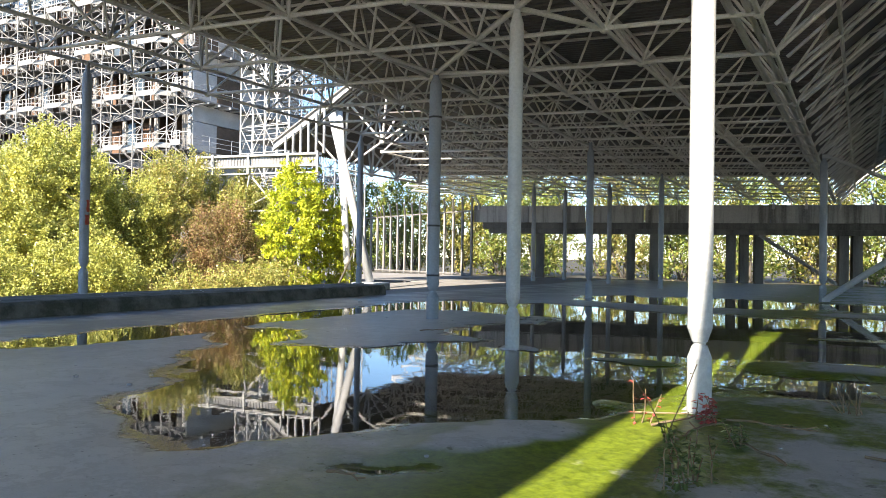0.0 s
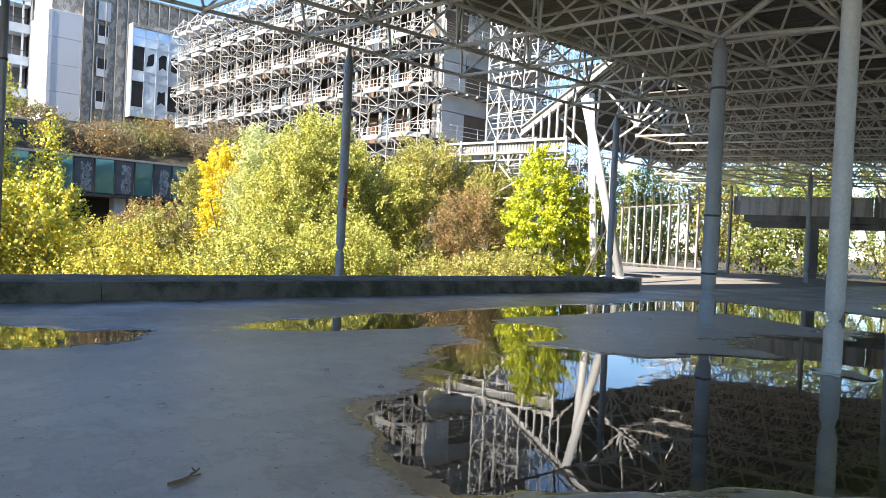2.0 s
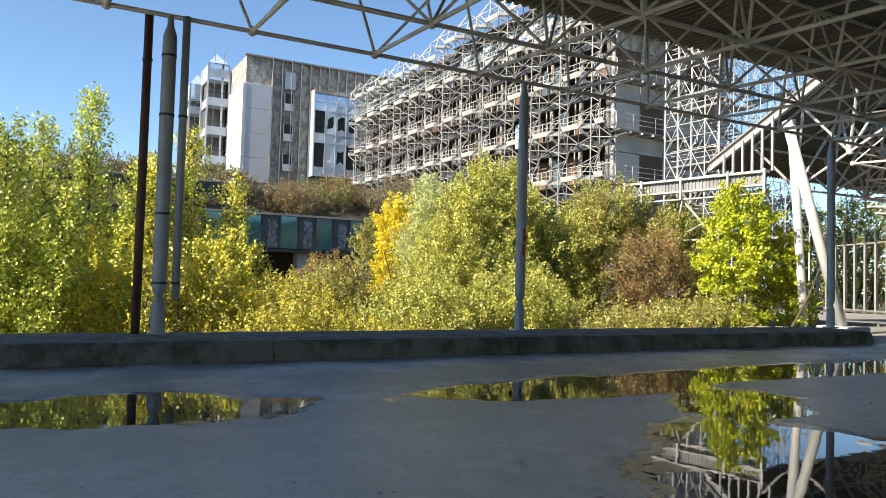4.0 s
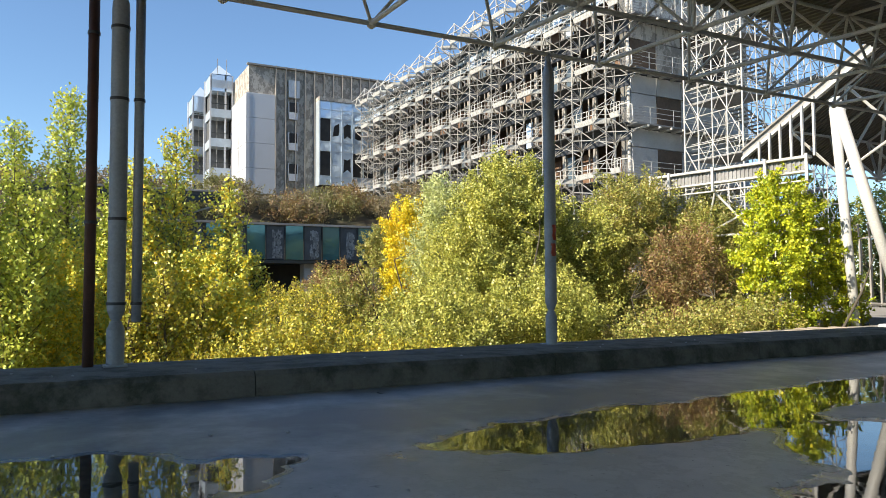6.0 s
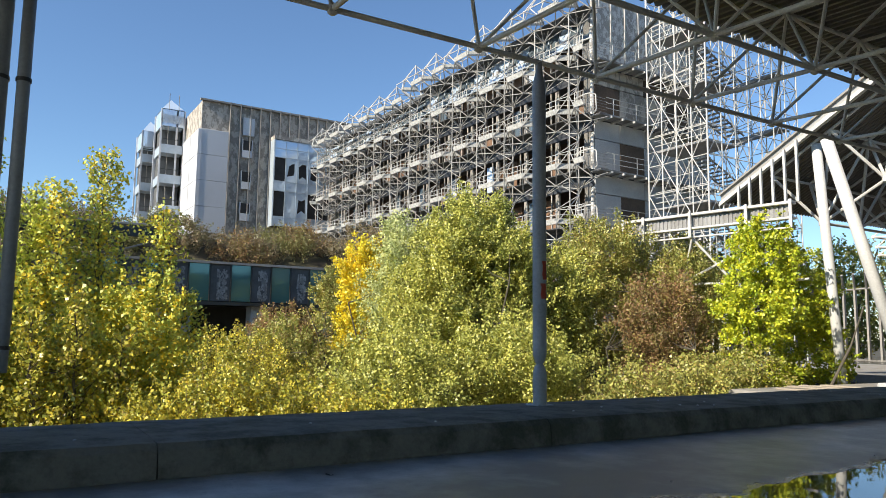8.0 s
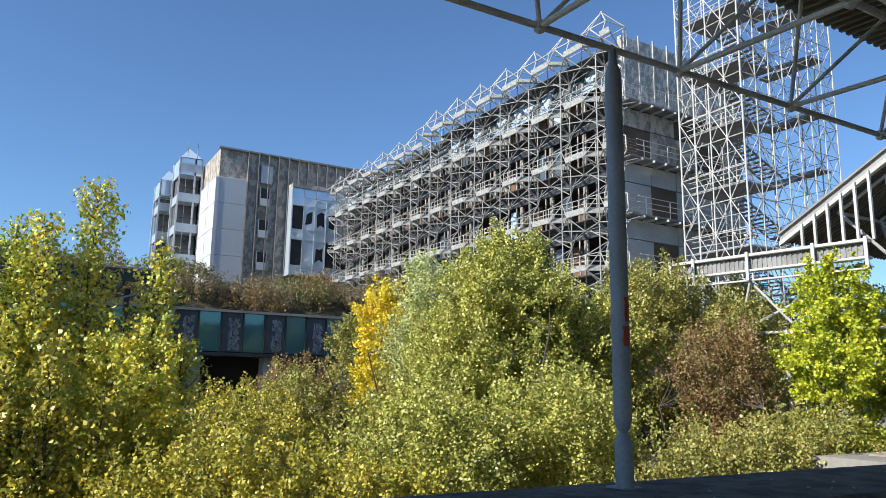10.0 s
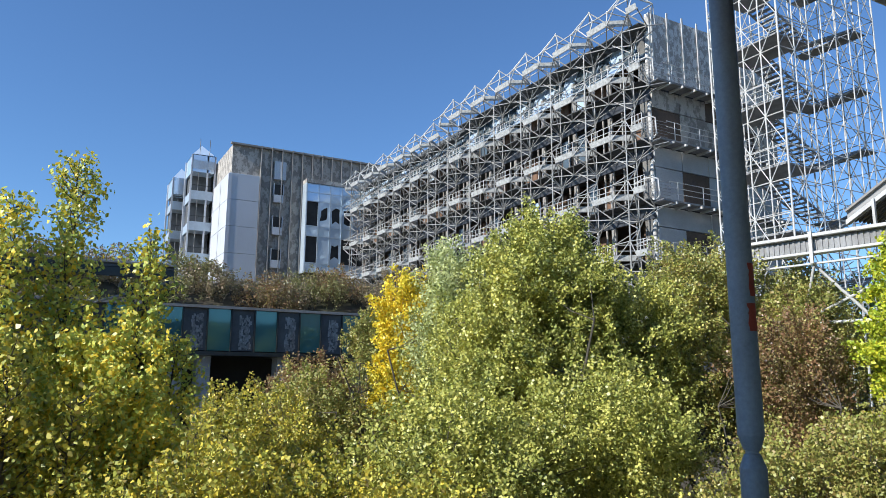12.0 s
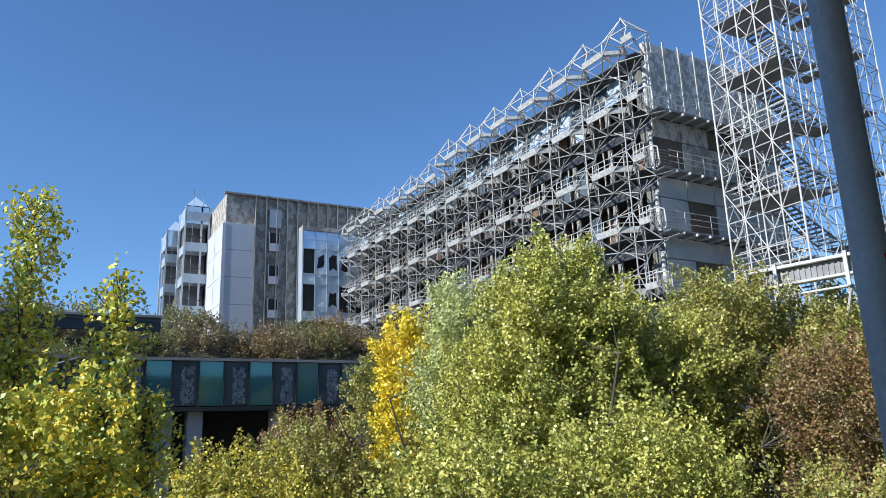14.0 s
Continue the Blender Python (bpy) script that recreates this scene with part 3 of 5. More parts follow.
def facade_bay(b, k, n, z, up):
    """One bay of the steel screen at one walkway: projecting strip, notch, nodes below and above, rails."""
    u0 = BX1 + 1.55 - k * BAY           # strip from u0 - 0.63 westwards; the notch follows it
    wy = BY + 1.3
    un, top = u0 - BAY, n == len(LEVELS)
    F1, F2, N = (min(u0 - 0.95, BX1 - 0.35), BY - 0.9, z), (un + 0.95, BY - 0.9, z), (un, BY + 0.45, z)
    F3 = (un - 0.95, BY - 0.9, z)
    P, Q = (un, BY - 0.5, z - 0.75), (un, BY + 0.35, z - 1.45)
    P0, Q0 = (u0, BY - 0.5, z - 0.75), (u0, BY + 0.35, z - 1.45)
    mid = ((u0 + un) / 2, BY - 0.1, z - 1.0)
    f = Solid()
    for p, q in ((F1, F2), (F2, P), (F3, P), (F1, P0 if k else mid), (F2, Q), (F3, Q), (P, Q), (N, F2), (N, F3), (P0 if k else F1, mid), (mid, P), (Q0 if k else F1, mid), (mid, Q),
                 (F1, mid), (F2, mid), (Q, (un + 1.1, wy, z - 0.6)), (Q, (un - 1.1, wy, z - 0.6)), (mid, (mid[0], wy, z - 0.5))):
        f.tube(p, q, 0.042, 5)
    if not top:
        R, S = (un, BY - 0.5, z + 1.15), (un, BY + 0.35, z + 2.0)
        f.tube(P, (un, BY - 0.5, up - 0.75), 0.05, 6)
        f.tube(Q, (un, BY + 0.35, up - 1.45), 0.05, 6)
        r2, r3 = (F2[0], F2[1], z + 1.0), (F3[0], F3[1], z + 1.0)
        for p, q in ((R, F2), (R, F3), (S, r2), (S, r3), (R, S), (R, r2), (R, r3), (S, (un + 1.2, BY - 0.2, up - 1.1)), (S, (un - 1.2, BY - 0.2, up - 1.1))):
            f.tube(p, q, 0.036, 5)
        f.lathe(R[0], R[1], [(R[2] - 0.09, 0.03), (R[2], 0.085), (R[2] + 0.09, 0.03)], 6)
        f.lathe(S[0], S[1], [(S[2] - 0.09, 0.03), (S[2], 0.085), (S[2] + 0.09, 0.03)], 6)
    for c in (P, Q, F2, F1):
        f.lathe(c[0], c[1], [(c[2] - 0.1, 0.03), (c[2], 0.09), (c[2] + 0.1, 0.03)], 6)
    f.part("facade_frame", M_GALV, b, "galvanised tube lattice")
    # perforated kick plates along the strip and into the notch
    for p, q in ((F1, F2), (F2, N), (N, F3)):
        Solid().plate([p, q, (q[0], q[1] - 0.1, z + 0.36), (p[0], p[1] - 0.1, z + 0.36)], 0.03).part("kick_plate", M_PLATE, b, "pale perforated kick plate")
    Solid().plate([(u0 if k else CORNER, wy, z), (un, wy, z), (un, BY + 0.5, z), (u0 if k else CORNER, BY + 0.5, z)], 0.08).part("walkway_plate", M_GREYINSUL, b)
    if not top:
        for h in (0.62, 1.0):
            rail = Solid()
            for p, q in ((F1, F2), (F2, N), (N, F3)):
                rail.tube((p[0], p[1], z + h), (q[0], q[1], z + h), 0.026, 5)
            rail.part("zigzag_rail", M_WHITESTEEL, b, "white zigzag rail")
        for e in (0.02, 0.35, 0.68, 0.98):
            x = F1[0] + (F2[0] - F1[0]) * e
            member("rail_post", (x, F1[1], z), (x, F1[1], z + 1.0), 0.026, M_WHITESTEEL, b, 6)


def crest_bay(b, k, z, apex):
    """The open pyramid over one notch at the head of the screen."""
    un = BX1 + 1.55 - (k + 1) * BAY
    T = (un + 0.25, BY - 0.1, apex)
    c = Solid()
    F2, F3 = (un + 0.95, BY - 0.9, z), (un - 0.95, BY - 0.9, z)
    a1, a2 = (un + 1.25, BY - 0.7, z + 1.1), (un - 1.05, BY - 0.7, z + 1.1)
    b1, b2 = (un + 1.2, BY + 1.2, z + 1.2), (un - 1.0, BY + 1.2, z + 1.2)
    front = (un, BY - 1.0, z + 0.95)
    for p, q in ((T, a1), (T, a2), (T, b1), (T, b2), (T, front), (a1, F2), (a2, F3), (front, F2), (front, F3), (a1, front), (a2, front), (b1, b2), (a1, b1), (a2, b2),
                 (a2, (un + 1.25 - BAY, BY - 0.7, z + 1.1)), (b2, (un + 1.2 - BAY, BY + 1.2, z + 1.2)), (b1, (un + 1.2, BY + 1.3, z - 0.2)), (b2, (un - 1.0, BY + 1.3, z - 0.2))):
        c.tube(p, q, 0.042, 5)
    for n in (a1, a2, T, front):
        c.lathe(n[0], n[1], [(n[2] - 0.1, 0.03), (n[2], 0.1), (n[2] + 0.1, 0.03)], 6)
    c.part("crest_frame", M_WHITESTEEL, b, "white crest of the lattice")


def main_building():
    b = root("office_building", (-66, 45, 8), label="long derelict office block behind a zigzag steel space-frame facade", category="building")
    wy = BY + 1.3
    rnd = random.Random(5)
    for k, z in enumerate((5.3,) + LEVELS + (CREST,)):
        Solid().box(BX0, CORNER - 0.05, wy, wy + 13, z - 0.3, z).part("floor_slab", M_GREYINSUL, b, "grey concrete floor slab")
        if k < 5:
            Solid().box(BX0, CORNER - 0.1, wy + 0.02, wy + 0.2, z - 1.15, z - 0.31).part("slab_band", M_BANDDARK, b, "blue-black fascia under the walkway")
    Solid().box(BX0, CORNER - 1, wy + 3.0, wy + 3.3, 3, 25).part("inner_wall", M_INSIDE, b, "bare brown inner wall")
    for z in (5.3,) + LEVELS:
        for k in range(BAYS):
            x1 = CORNER - 0.3 - k * BAY
            x0 = x1 - BAY
            Solid().box(x0 - 0.12, x0 + 0.12, wy + 0.1, wy + 0.4, z, z + 2.75).part("pillar", M_GREYPANEL, b)
            for u in (0.02, 0.3, 0.55, 0.8):
                if rnd.random() < 0.8:
                    xx = x0 + BAY * u + 0.2
                    Solid().box(xx - 0.045, xx + 0.045, wy + 0.05, wy + 0.14, z, z + 2.75).part("mullion", M_PEEL, b, "flaking white window post")
            if rnd.random() < 0.45:
                xx = x0 + BAY * rnd.choice((0.1, 0.35, 0.6))
                Solid().box(xx, xx + 0.95, wy + 0.2, wy + 0.26, z + 0.1, z + 2.5).part("pane", M_SKYGLASS if rnd.random() < 0.3 else M_DULLGLASS, b)
            if rnd.random() < 0.75:
                xx = x0 + BAY * rnd.choice((0.1, 0.35, 0.55))
                Solid().box(xx, xx + rnd.uniform(0.9, 1.6), wy + 0.9, wy + 1.0, z, z + 2.6).part("inner_board", M_BROWN, b, "brown boarded partition")
    # inclined glazing of the top storey
    for k in range(BAYS):
        x1 = CORNER - 0.1 - k * BAY
        for h in range(3):
            xa, xb = x1 - (h + 1) * BAY / 3 + 0.04, x1 - h * BAY / 3 - 0.04
            mat = (M_DULLGLASS, M_DULLGLASS, M_SKYGLASS)[rnd.randrange(3)]
            Solid().plate([(xa, wy - 0.1, LEVELS[3] + 1.75), (xb, wy - 0.1, LEVELS[3] + 1.75), (xb, wy + 0.75, CREST + 0.55), (xa, wy + 0.75, CREST + 0.55)], 0.04).part("crest_pane", mat, b, "inclined pane of the top storey")
            Solid().tube((xa - 0.04, wy - 0.14, LEVELS[3] + 1.7), (xa - 0.04, wy + 0.7, CREST + 0.6), 0.04, 4).part("glazing_bar", M_BLUEFRAME, b)
        Solid().tube((x1, wy - 0.14, LEVELS[3] + 1.72), (x1 - BAY, wy - 0.14, LEVELS[3] + 1.72), 0.06, 5).part("glazing_sill", M_BLUEFRAME, b)
    # east end wall: cladding panels, storey by storey
    E = CORNER
    storeys = (1.5, 5.3) + LEVELS
    for n, z in enumerate(storeys[:-1]):
        z1 = storeys[n + 1] - 0.35
        for k in range(5):
            y0 = wy + 0.1 + k * 2.5
            for h in range(2):
                za, zb = z + (z1 - z) * (0, 0.62)[h] + 0.03, z + (z1 - z) * (0.62, 1)[h] - 0.02
                mat = (M_PEEL if (k + h) % 3 else M_INSIDE) if n == 4 else (M_INSIDE if (k == 1 and h == 0 and n in (2, 3)) else M_CONC)
                Solid().box(E - 0.35, E + 0.02 * ((k * 7 + h * 3 + n) % 3), y0 + 0.02, y0 + 2.48, za, zb, 0.015).part("wall_panel", mat, b)
    Solid().box(E - 1.0, E - 0.36, wy + 0.05, wy + 12.8, 2, 25).part("end_wall", M_CONCDARK, b)
    Solid().box(E - 0.35, E + 0.05, wy + 0.1, wy + 12.6, LEVELS[3] + 0.02, 25.95).part("parapet", M_FLAKE, b, "flaking white and brown rendered top storey")
    for k in range(9):
        Solid().box(E + 0.06, E + 0.14, wy + 0.25 + k * 1.45, wy + 0.37 + k * 1.45, LEVELS[3] + 0.05, 26.3).part("parapet_post", M_WHITESTEEL, b, "white upright with a hooked head")
    for z in (5.3,) + LEVELS:
        Solid().lathe(E - 0.12, wy - 0.02, [(z, 0.13), (z + 2.5, 0.13), (z + 2.6, 0.07)], 10).part("corner_post", M_FLAKE, b, "flaking white corner post")
    for z in LEVELS:
        Solid().box(E + 0.06, E + 1.1, wy - 0.4, wy + 12.6, z - 0.3, z - 0.18).part("ledge", M_GRATE, b, "steel end walkway")
        for k in range(11):
            Solid().box(E + 0.06, E + 1.25, wy + 0.5 + k * 1.15, wy + 0.62 + k * 1.15, z - 0.46, z - 0.31).part("bracket", M_WHITESTEEL, b, "pale steel bracket")
        rail = Solid()
        for k in range(6):
            rail.tube((E + 1.05, wy + 0.9 + k * 2.3, z - 0.2), (E + 1.05, wy + 0.9 + k * 2.3, z + 1.0), 0.032)
        for h in (0.25, 0.62, 1.0):
            rail.tube((E + 1.05, wy + 0.2, z + h), (E + 1.05, wy + 12.4, z + h), 0.024)
        rail.part("railing", M_WHITESTEEL, b, "white tubular railing")
        # gridded cage with bowed top rails at the corner
        cage = Solid()
        for i in range(8):
            t = i / 7
            x, y = E + 0.1 + 1.0 * t, wy - 1.1 + 0.2 * t
            cage.tube((x, y, z - 0.2), (x, y, z + 0.85), 0.018, 4)
        for j in range(6):
            cage.tube((E + 0.1, wy - 1.1, z - 0.15 + 0.2 * j), (E + 1.1, wy - 0.9, z - 0.15 + 0.2 * j), 0.016, 4)
            cage.tube((E + 1.1, wy - 0.9, z - 0.15 + 0.2 * j), (E + 1.1, wy + 0.2, z - 0.15 + 0.2 * j), 0.016, 4)
        tagged(cage.part("corner_cage", M_GRATE, b, "dark gridded balcony guard"), kind="stuff")
        loop = Solid()
        pts = [(E - 0.6, wy - 1.2, z + 1.0), (E + 0.3, wy - 1.25, z + 1.12), (E + 0.9, wy - 1.15, z + 1.1), (E + 1.2, wy - 0.95, z + 0.95), (E + 1.22, wy - 0.9, z - 0.1), (E + 1.0, wy - 0.95, z - 0.3)]
        for p, q in zip(pts, pts[1:]):
            loop.tube(p, q, 0.045, 6)
        loop.part("bowed_rail", M_WHITESTEEL, b, "white bowed corner rail")
    for n, z in enumerate((5.3,) + LEVELS):
        ups = ((5.3,) + LEVELS + (CREST,))[n + 1]
        for k in range(BAYS):
            facade_bay(b, k, n - 1, z, ups - (0.9 if n == 4 and k >= 7 else 0.0))
    for k in range(BAYS):
        z, apex = (CREST, 27.35) if k < 7 else (CREST - 0.9, 26.3)
        facade_bay(b, k, len(LEVELS), z, z)
        crest_bay(b, k, z, apex)
    Solid().box(BX0, CORNER - 0.4, wy + 0.8, wy + 13, CREST + 0.3, CREST + 0.6).part("roof", M_GREYPANEL, b)
    b.matrix_basis = Matrix.Translation((BX1, BY, 0)) @ pose(0, 0, 0, 0, 0, TURN) @ Matrix.Translation((-BX1, -BY, 0)) @ b.matrix_basis


main_building()


# ---- stair tower ----
def stair_tower():
    x0, x1, y0, y1, z0, z1 = -41.0, -36.2, 41.0, 50.4, 5.0, 29.5
    t = root("stair_tower", (-38, 45, 5), label="open white tubular steel stair tower beside the offices", category="tower")
    nx, ny, dz = 4, 7, 1.93
    xs = [x0 + (x1 - x0) * i / nx for i in range(nx + 1)]
    ys = [y0 + (y1 - y0) * i / ny for i in range(ny + 1)]
    nz = int((z1 - z0) / dz)
    for i, x in enumerate(xs):
        for j, y in enumerate(ys):
            if i in (0, nx) or j in (0, ny):
                Solid().tube((x, y, z0 - 5), (x, y, z0 + nz * dz), 0.055 if (i in (0, nx) and j in (0, ny)) else 0.042, 8).part("standard", M_WHITESTEEL, t)
    for face in range(4):
        line = [(x, y0) for x in xs] if face == 0 else [(x1, y) for y in ys] if face == 1 else [(x, y1) for x in xs] if face == 2 else [(x0, y) for y in ys]
        for k in range(nz):
            s = Solid()
            za, zb = z0 + k * dz, z0 + (k + 1) * dz
            for n, ((xa, ya), (xb, yb)) in enumerate(zip(line, line[1:])):
                s.tube((xa, ya, za), (xb, yb, za), 0.032, 5)
                rising = (n + k) % 2
                s.tube((xa, ya, za if rising else zb), (xb, yb, zb if rising else za), 0.03, 5)
                if face < 2:
                    s.tube((xa, ya, (za + zb) / 2), (xb, yb, (za + zb) / 2), 0.02, 5)
                    s.tube((xa, ya, zb if rising else za), ((xa + xb) / 2, (ya + yb) / 2, (za + zb) / 2), 0.022, 5)
            s.part("face_lattice", M_WHITESTEEL, t, "white diagonal bracing")
    for n in range(6):
        z = 6.05 + 3.87 * n
        Solid().box(x0 + 0.3, x1 - 0.4, y0 + 0.4, y0 + 3.2, z - 0.1, z).part("landing", M_GRATE, t)
        Solid().box(x0 + 0.3, x1 - 0.3, y1 - 1.5, y1 - 0.4, z + 1.83, z + 1.9).part("landing", M_GRATE, t)
        for xa, xb, za in ((x1 - 1.7, x1 - 0.3, z), (x0 + 0.4, x0 + 1.8, z + 3.87)):
            run = y1 - 1.7 - (y0 + 3.4)
            for k in range(11):
                u = k / 11
                zz = za + (z + 1.93 - za) * u
                Solid().box(xa, xb, y0 + 3.4 + u * run, y0 + 3.4 + u * run + 0.3, zz, zz + 0.05).part("tread", M_GRATE, t)
            for x in (xa, xb):
                Solid().tube((x, y0 + 3.4, za), (x, y1 - 1.7, z + 1.93), 0.07, 5).part("stringer", M_GRATE, t)
                Solid().tube((x, y0 + 3.4, za + 1.0), (x, y1 - 1.7, z + 2.93), 0.03, 5).part("handrail", M_WHITESTEEL, t)
        for h in (0.35, 0.7, 1.05):
            Solid().tube((x0 + 0.3, y0 + 0.3, z + h), (x1 - 0.2, y0 + 0.3, z + h), 0.03, 5).part("rail", M_WHITESTEEL, t)
            Solid().tube((x1 - 0.25, y0 + 0.3, z + h), (x1 - 0.25, y0 + 3.4, z + h), 0.03, 5).part("rail", M_WHITESTEEL, t)


stair_tower()


# ---- far block ----
def far_block():
    X = -94.5
    b = root("concrete_block", (-100, 32, 12), label="stripped concrete office block with white cladding and glass bays", category="building")
    Solid().box(X - 22, X - 0.4, 23.7, 62, 9, 29.0).part("body", M_PEEL, b, "stripped grey-brown render")
    # east face: cladding, ribs, windows
    z = 13.0
    for n in range(4):
        Solid().box(X - 0.4, X, 23.45, 26.9, z + 0.01, z + 3.1, 0.02).part("cladding_panel", M_WHITEPANEL, b, "white cladding")
        z += 3.12
    for n, z in enumerate((11.8, 14.9, 18.0, 21.1)):
        for k in range(2):
            Solid().box(X - 8 + k * 4.0 - 0.1, X - 4.2 + k * 4.0 - 0.05 + 0.3, 23.3, 23.69, z + 0.01 + 1.2, z + 3.08 + 1.2, 0.02).part("cladding_panel", M_WHITEPANEL, b, "white cladding")
    for k in range(16):
        y = 27.0 + k * 1.25
        Solid().box(X - 0.42, X + 0.1, y - 0.05, y + 0.05, 12, 29.2).part("rib", M_GREYPANEL, b)
    for n in range(3):
        z = 15.7 + 3.9 * n
        w = root("window_far", (X, 29.9, z))
        link_under(w, b)
        # solid block, its dark colour paints the shade of an open window
        Solid().box(X - 0.42, X + 0.02, 28.65, 29.75, z, z + 1.25).part("opening", M_HOLLOWSHADE, w)
        fr = Solid()
        for y in (28.62, 29.78):
            fr.box(X - 0.4, X + 0.08, y - 0.05, y + 0.05, z - 0.1, z + 1.35)
        fr.box(X - 0.4, X + 0.08, 28.62, 29.78, z - 0.9, z)
        fr.part("window_frame", M_WHITEPANEL, w)
    Solid().box(X - 0.42, X + 0.03, 28.6, 30.0, 25.4, 27.6).part("cladding_panel", M_WHITEPANEL, b)
    Solid().box(X - 0.42, X + 0.06, 23.4, 60, 28.95, 29.15).part("coping", M_GREYPANEL, b)
    # glazed bay
    gx, ga, gb = X + 1.5, 32.2, 39.5
    # solid core coloured as the unlit room seen through broken panes
    Solid().box(X - 0.3, gx - 0.15, ga + 0.1, gb, 14.3, 25.1).part("bay_core", M_HOLLOWSHADE, b)
    rows = (14.4, 15.5, 18.7, 19.9, 22.9, 24.0, 25.0)
    cols = [ga + (gb - ga) * i / 5 for i in range(6)]
    broken = {(1, 0), (3, 0), (1, 3), (1, 4)}
    torn = {(3, 1), (3, 2), (3, 3), (1, 2)}
    rnd = random.Random(2)
    for r, (za, zb) in enumerate(zip(rows, rows[1:])):
        for c, (ya, yb) in enumerate(zip(cols, cols[1:])):
            if (r, c) in broken:
                continue
            if (r, c) in torn:
                # a pane with a jagged hole: shards left along its edges
                s, m, n = Solid(), (zb + za) / 2 - 0.1, 9
                cy = (ya + yb) / 2
                outer = [(ya + 0.05, za + 0.05), (cy, za + 0.05), (yb - 0.05, za + 0.05), (yb - 0.05, m), (yb - 0.05, zb - 0.05), (cy, zb - 0.05), (ya + 0.05, zb - 0.05), (ya + 0.05, m)]
                inner = [(cy + (p[0] - cy) * rnd.uniform(0.45, 0.8), m + (p[1] - m) * rnd.uniform(0.35, 0.7)) for p in outer]
                for i in range(8):
                    q = [outer[i], outer[(i + 1) % 8], inner[(i + 1) % 8], inner[i]]
                    s.plate([(gx, y, z) for y, z in q], 0.02)
                s.part("broken_pane", M_SKYGLASS, b, "blue pane with a jagged hole")
                continue
            Solid().box(gx - 0.04, gx, ya + 0.05, yb - 0.05, za + 0.05, zb - 0.05).part("pane", M_SKYGLASS, b)
    f = Solid()
    for y in cols:
        f.box(gx - 0.1, gx + 0.05, y - 0.05, y + 0.05, 14.3, 25.1)
    for z in rows:
        f.box(gx - 0.1, gx + 0.04, ga, gb, z - 0.05, z + 0.05)
    f.part("bay_frame", M_BLUEFRAME, b)
    Solid().box(X, gx, ga - 0.1, ga, 14.3, 25.1).part("bay_side", M_BLUEFRAME, b)
    Solid().box(X - 0.2, gx + 0.1, ga - 0.1, gb, 25.1, 25.6).part("bay_roof", M_PEEL, b)
    # stepped glass bays on the south side
    for bx, ya, yb, zt in ((-103.0, 20.6, 23.4, 29.6), (-110.0, 19.5, 22.0, 28.2)):
        # solid block set back, its dark colour stands for the room's shade
        Solid().box(bx - 4.5, bx - 2.2, ya + 0.3, yb, 10, zt).part("bay_core", M_GREYINSUL, b, "dark block painted as the shaded room behind the bay")
        for y in (ya, (ya + yb) / 2 + 0.5, yb):
            Solid().box(bx - 0.12, bx, y - 0.1, y + 0.1, 10, zt).part("bay_post", M_WHITEPANEL, b)
            Solid().box(bx - 4.5, bx - 4.3, y - 0.1, y + 0.1, 10, zt).part("bay_post", M_WHITEPANEL, b)
        for n in range(5):
            z = 12.2 + 3.9 * n
            if z < zt - 0.5:
                Solid().box(bx - 4.4, bx + 0.02, ya + 0.1, yb - 0.1, z, z + 1.1).part("bay_sill", M_BLUEFRAME, b, "blue-grey spandrel")
                Solid().box(bx - 0.06, bx, ya + 0.1, yb - 0.1, z + 1.75, z + 1.83).part("bay_rail", M_BLACKFRAME, b, "dark rail across an empty opening")
                for y in (ya + (yb - ya) * 0.3, ya + (yb - ya) * 0.72):
                    Solid().box(bx - 0.1, bx - 0.03, y - 0.03, y + 0.03, z + 1.1, z + 3.9).part("bay_mullion", M_PEEL, b)
        Solid().box(bx - 4.4, bx, ya + 0.05, yb - 0.05, zt - 2.2, zt).part("bay_glass", M_SKYGLASS, b)
        ym = (ya + yb) / 2
        Solid().plate([(bx, ya, zt), (bx, yb, zt), (bx - 2.2, ym, zt + 1.9)], 0.05).plate([(bx - 4.4, ya, zt), (bx, ya, zt), (bx - 2.2, ym, zt + 1.9)], 0.05).plate([(bx, yb, zt), (bx - 4.4, yb, zt), (bx - 2.2, ym, zt + 1.9)], 0.05).part("bay_roof", M_SKYGLASS, b, "glass pyramid roof")


far_block()


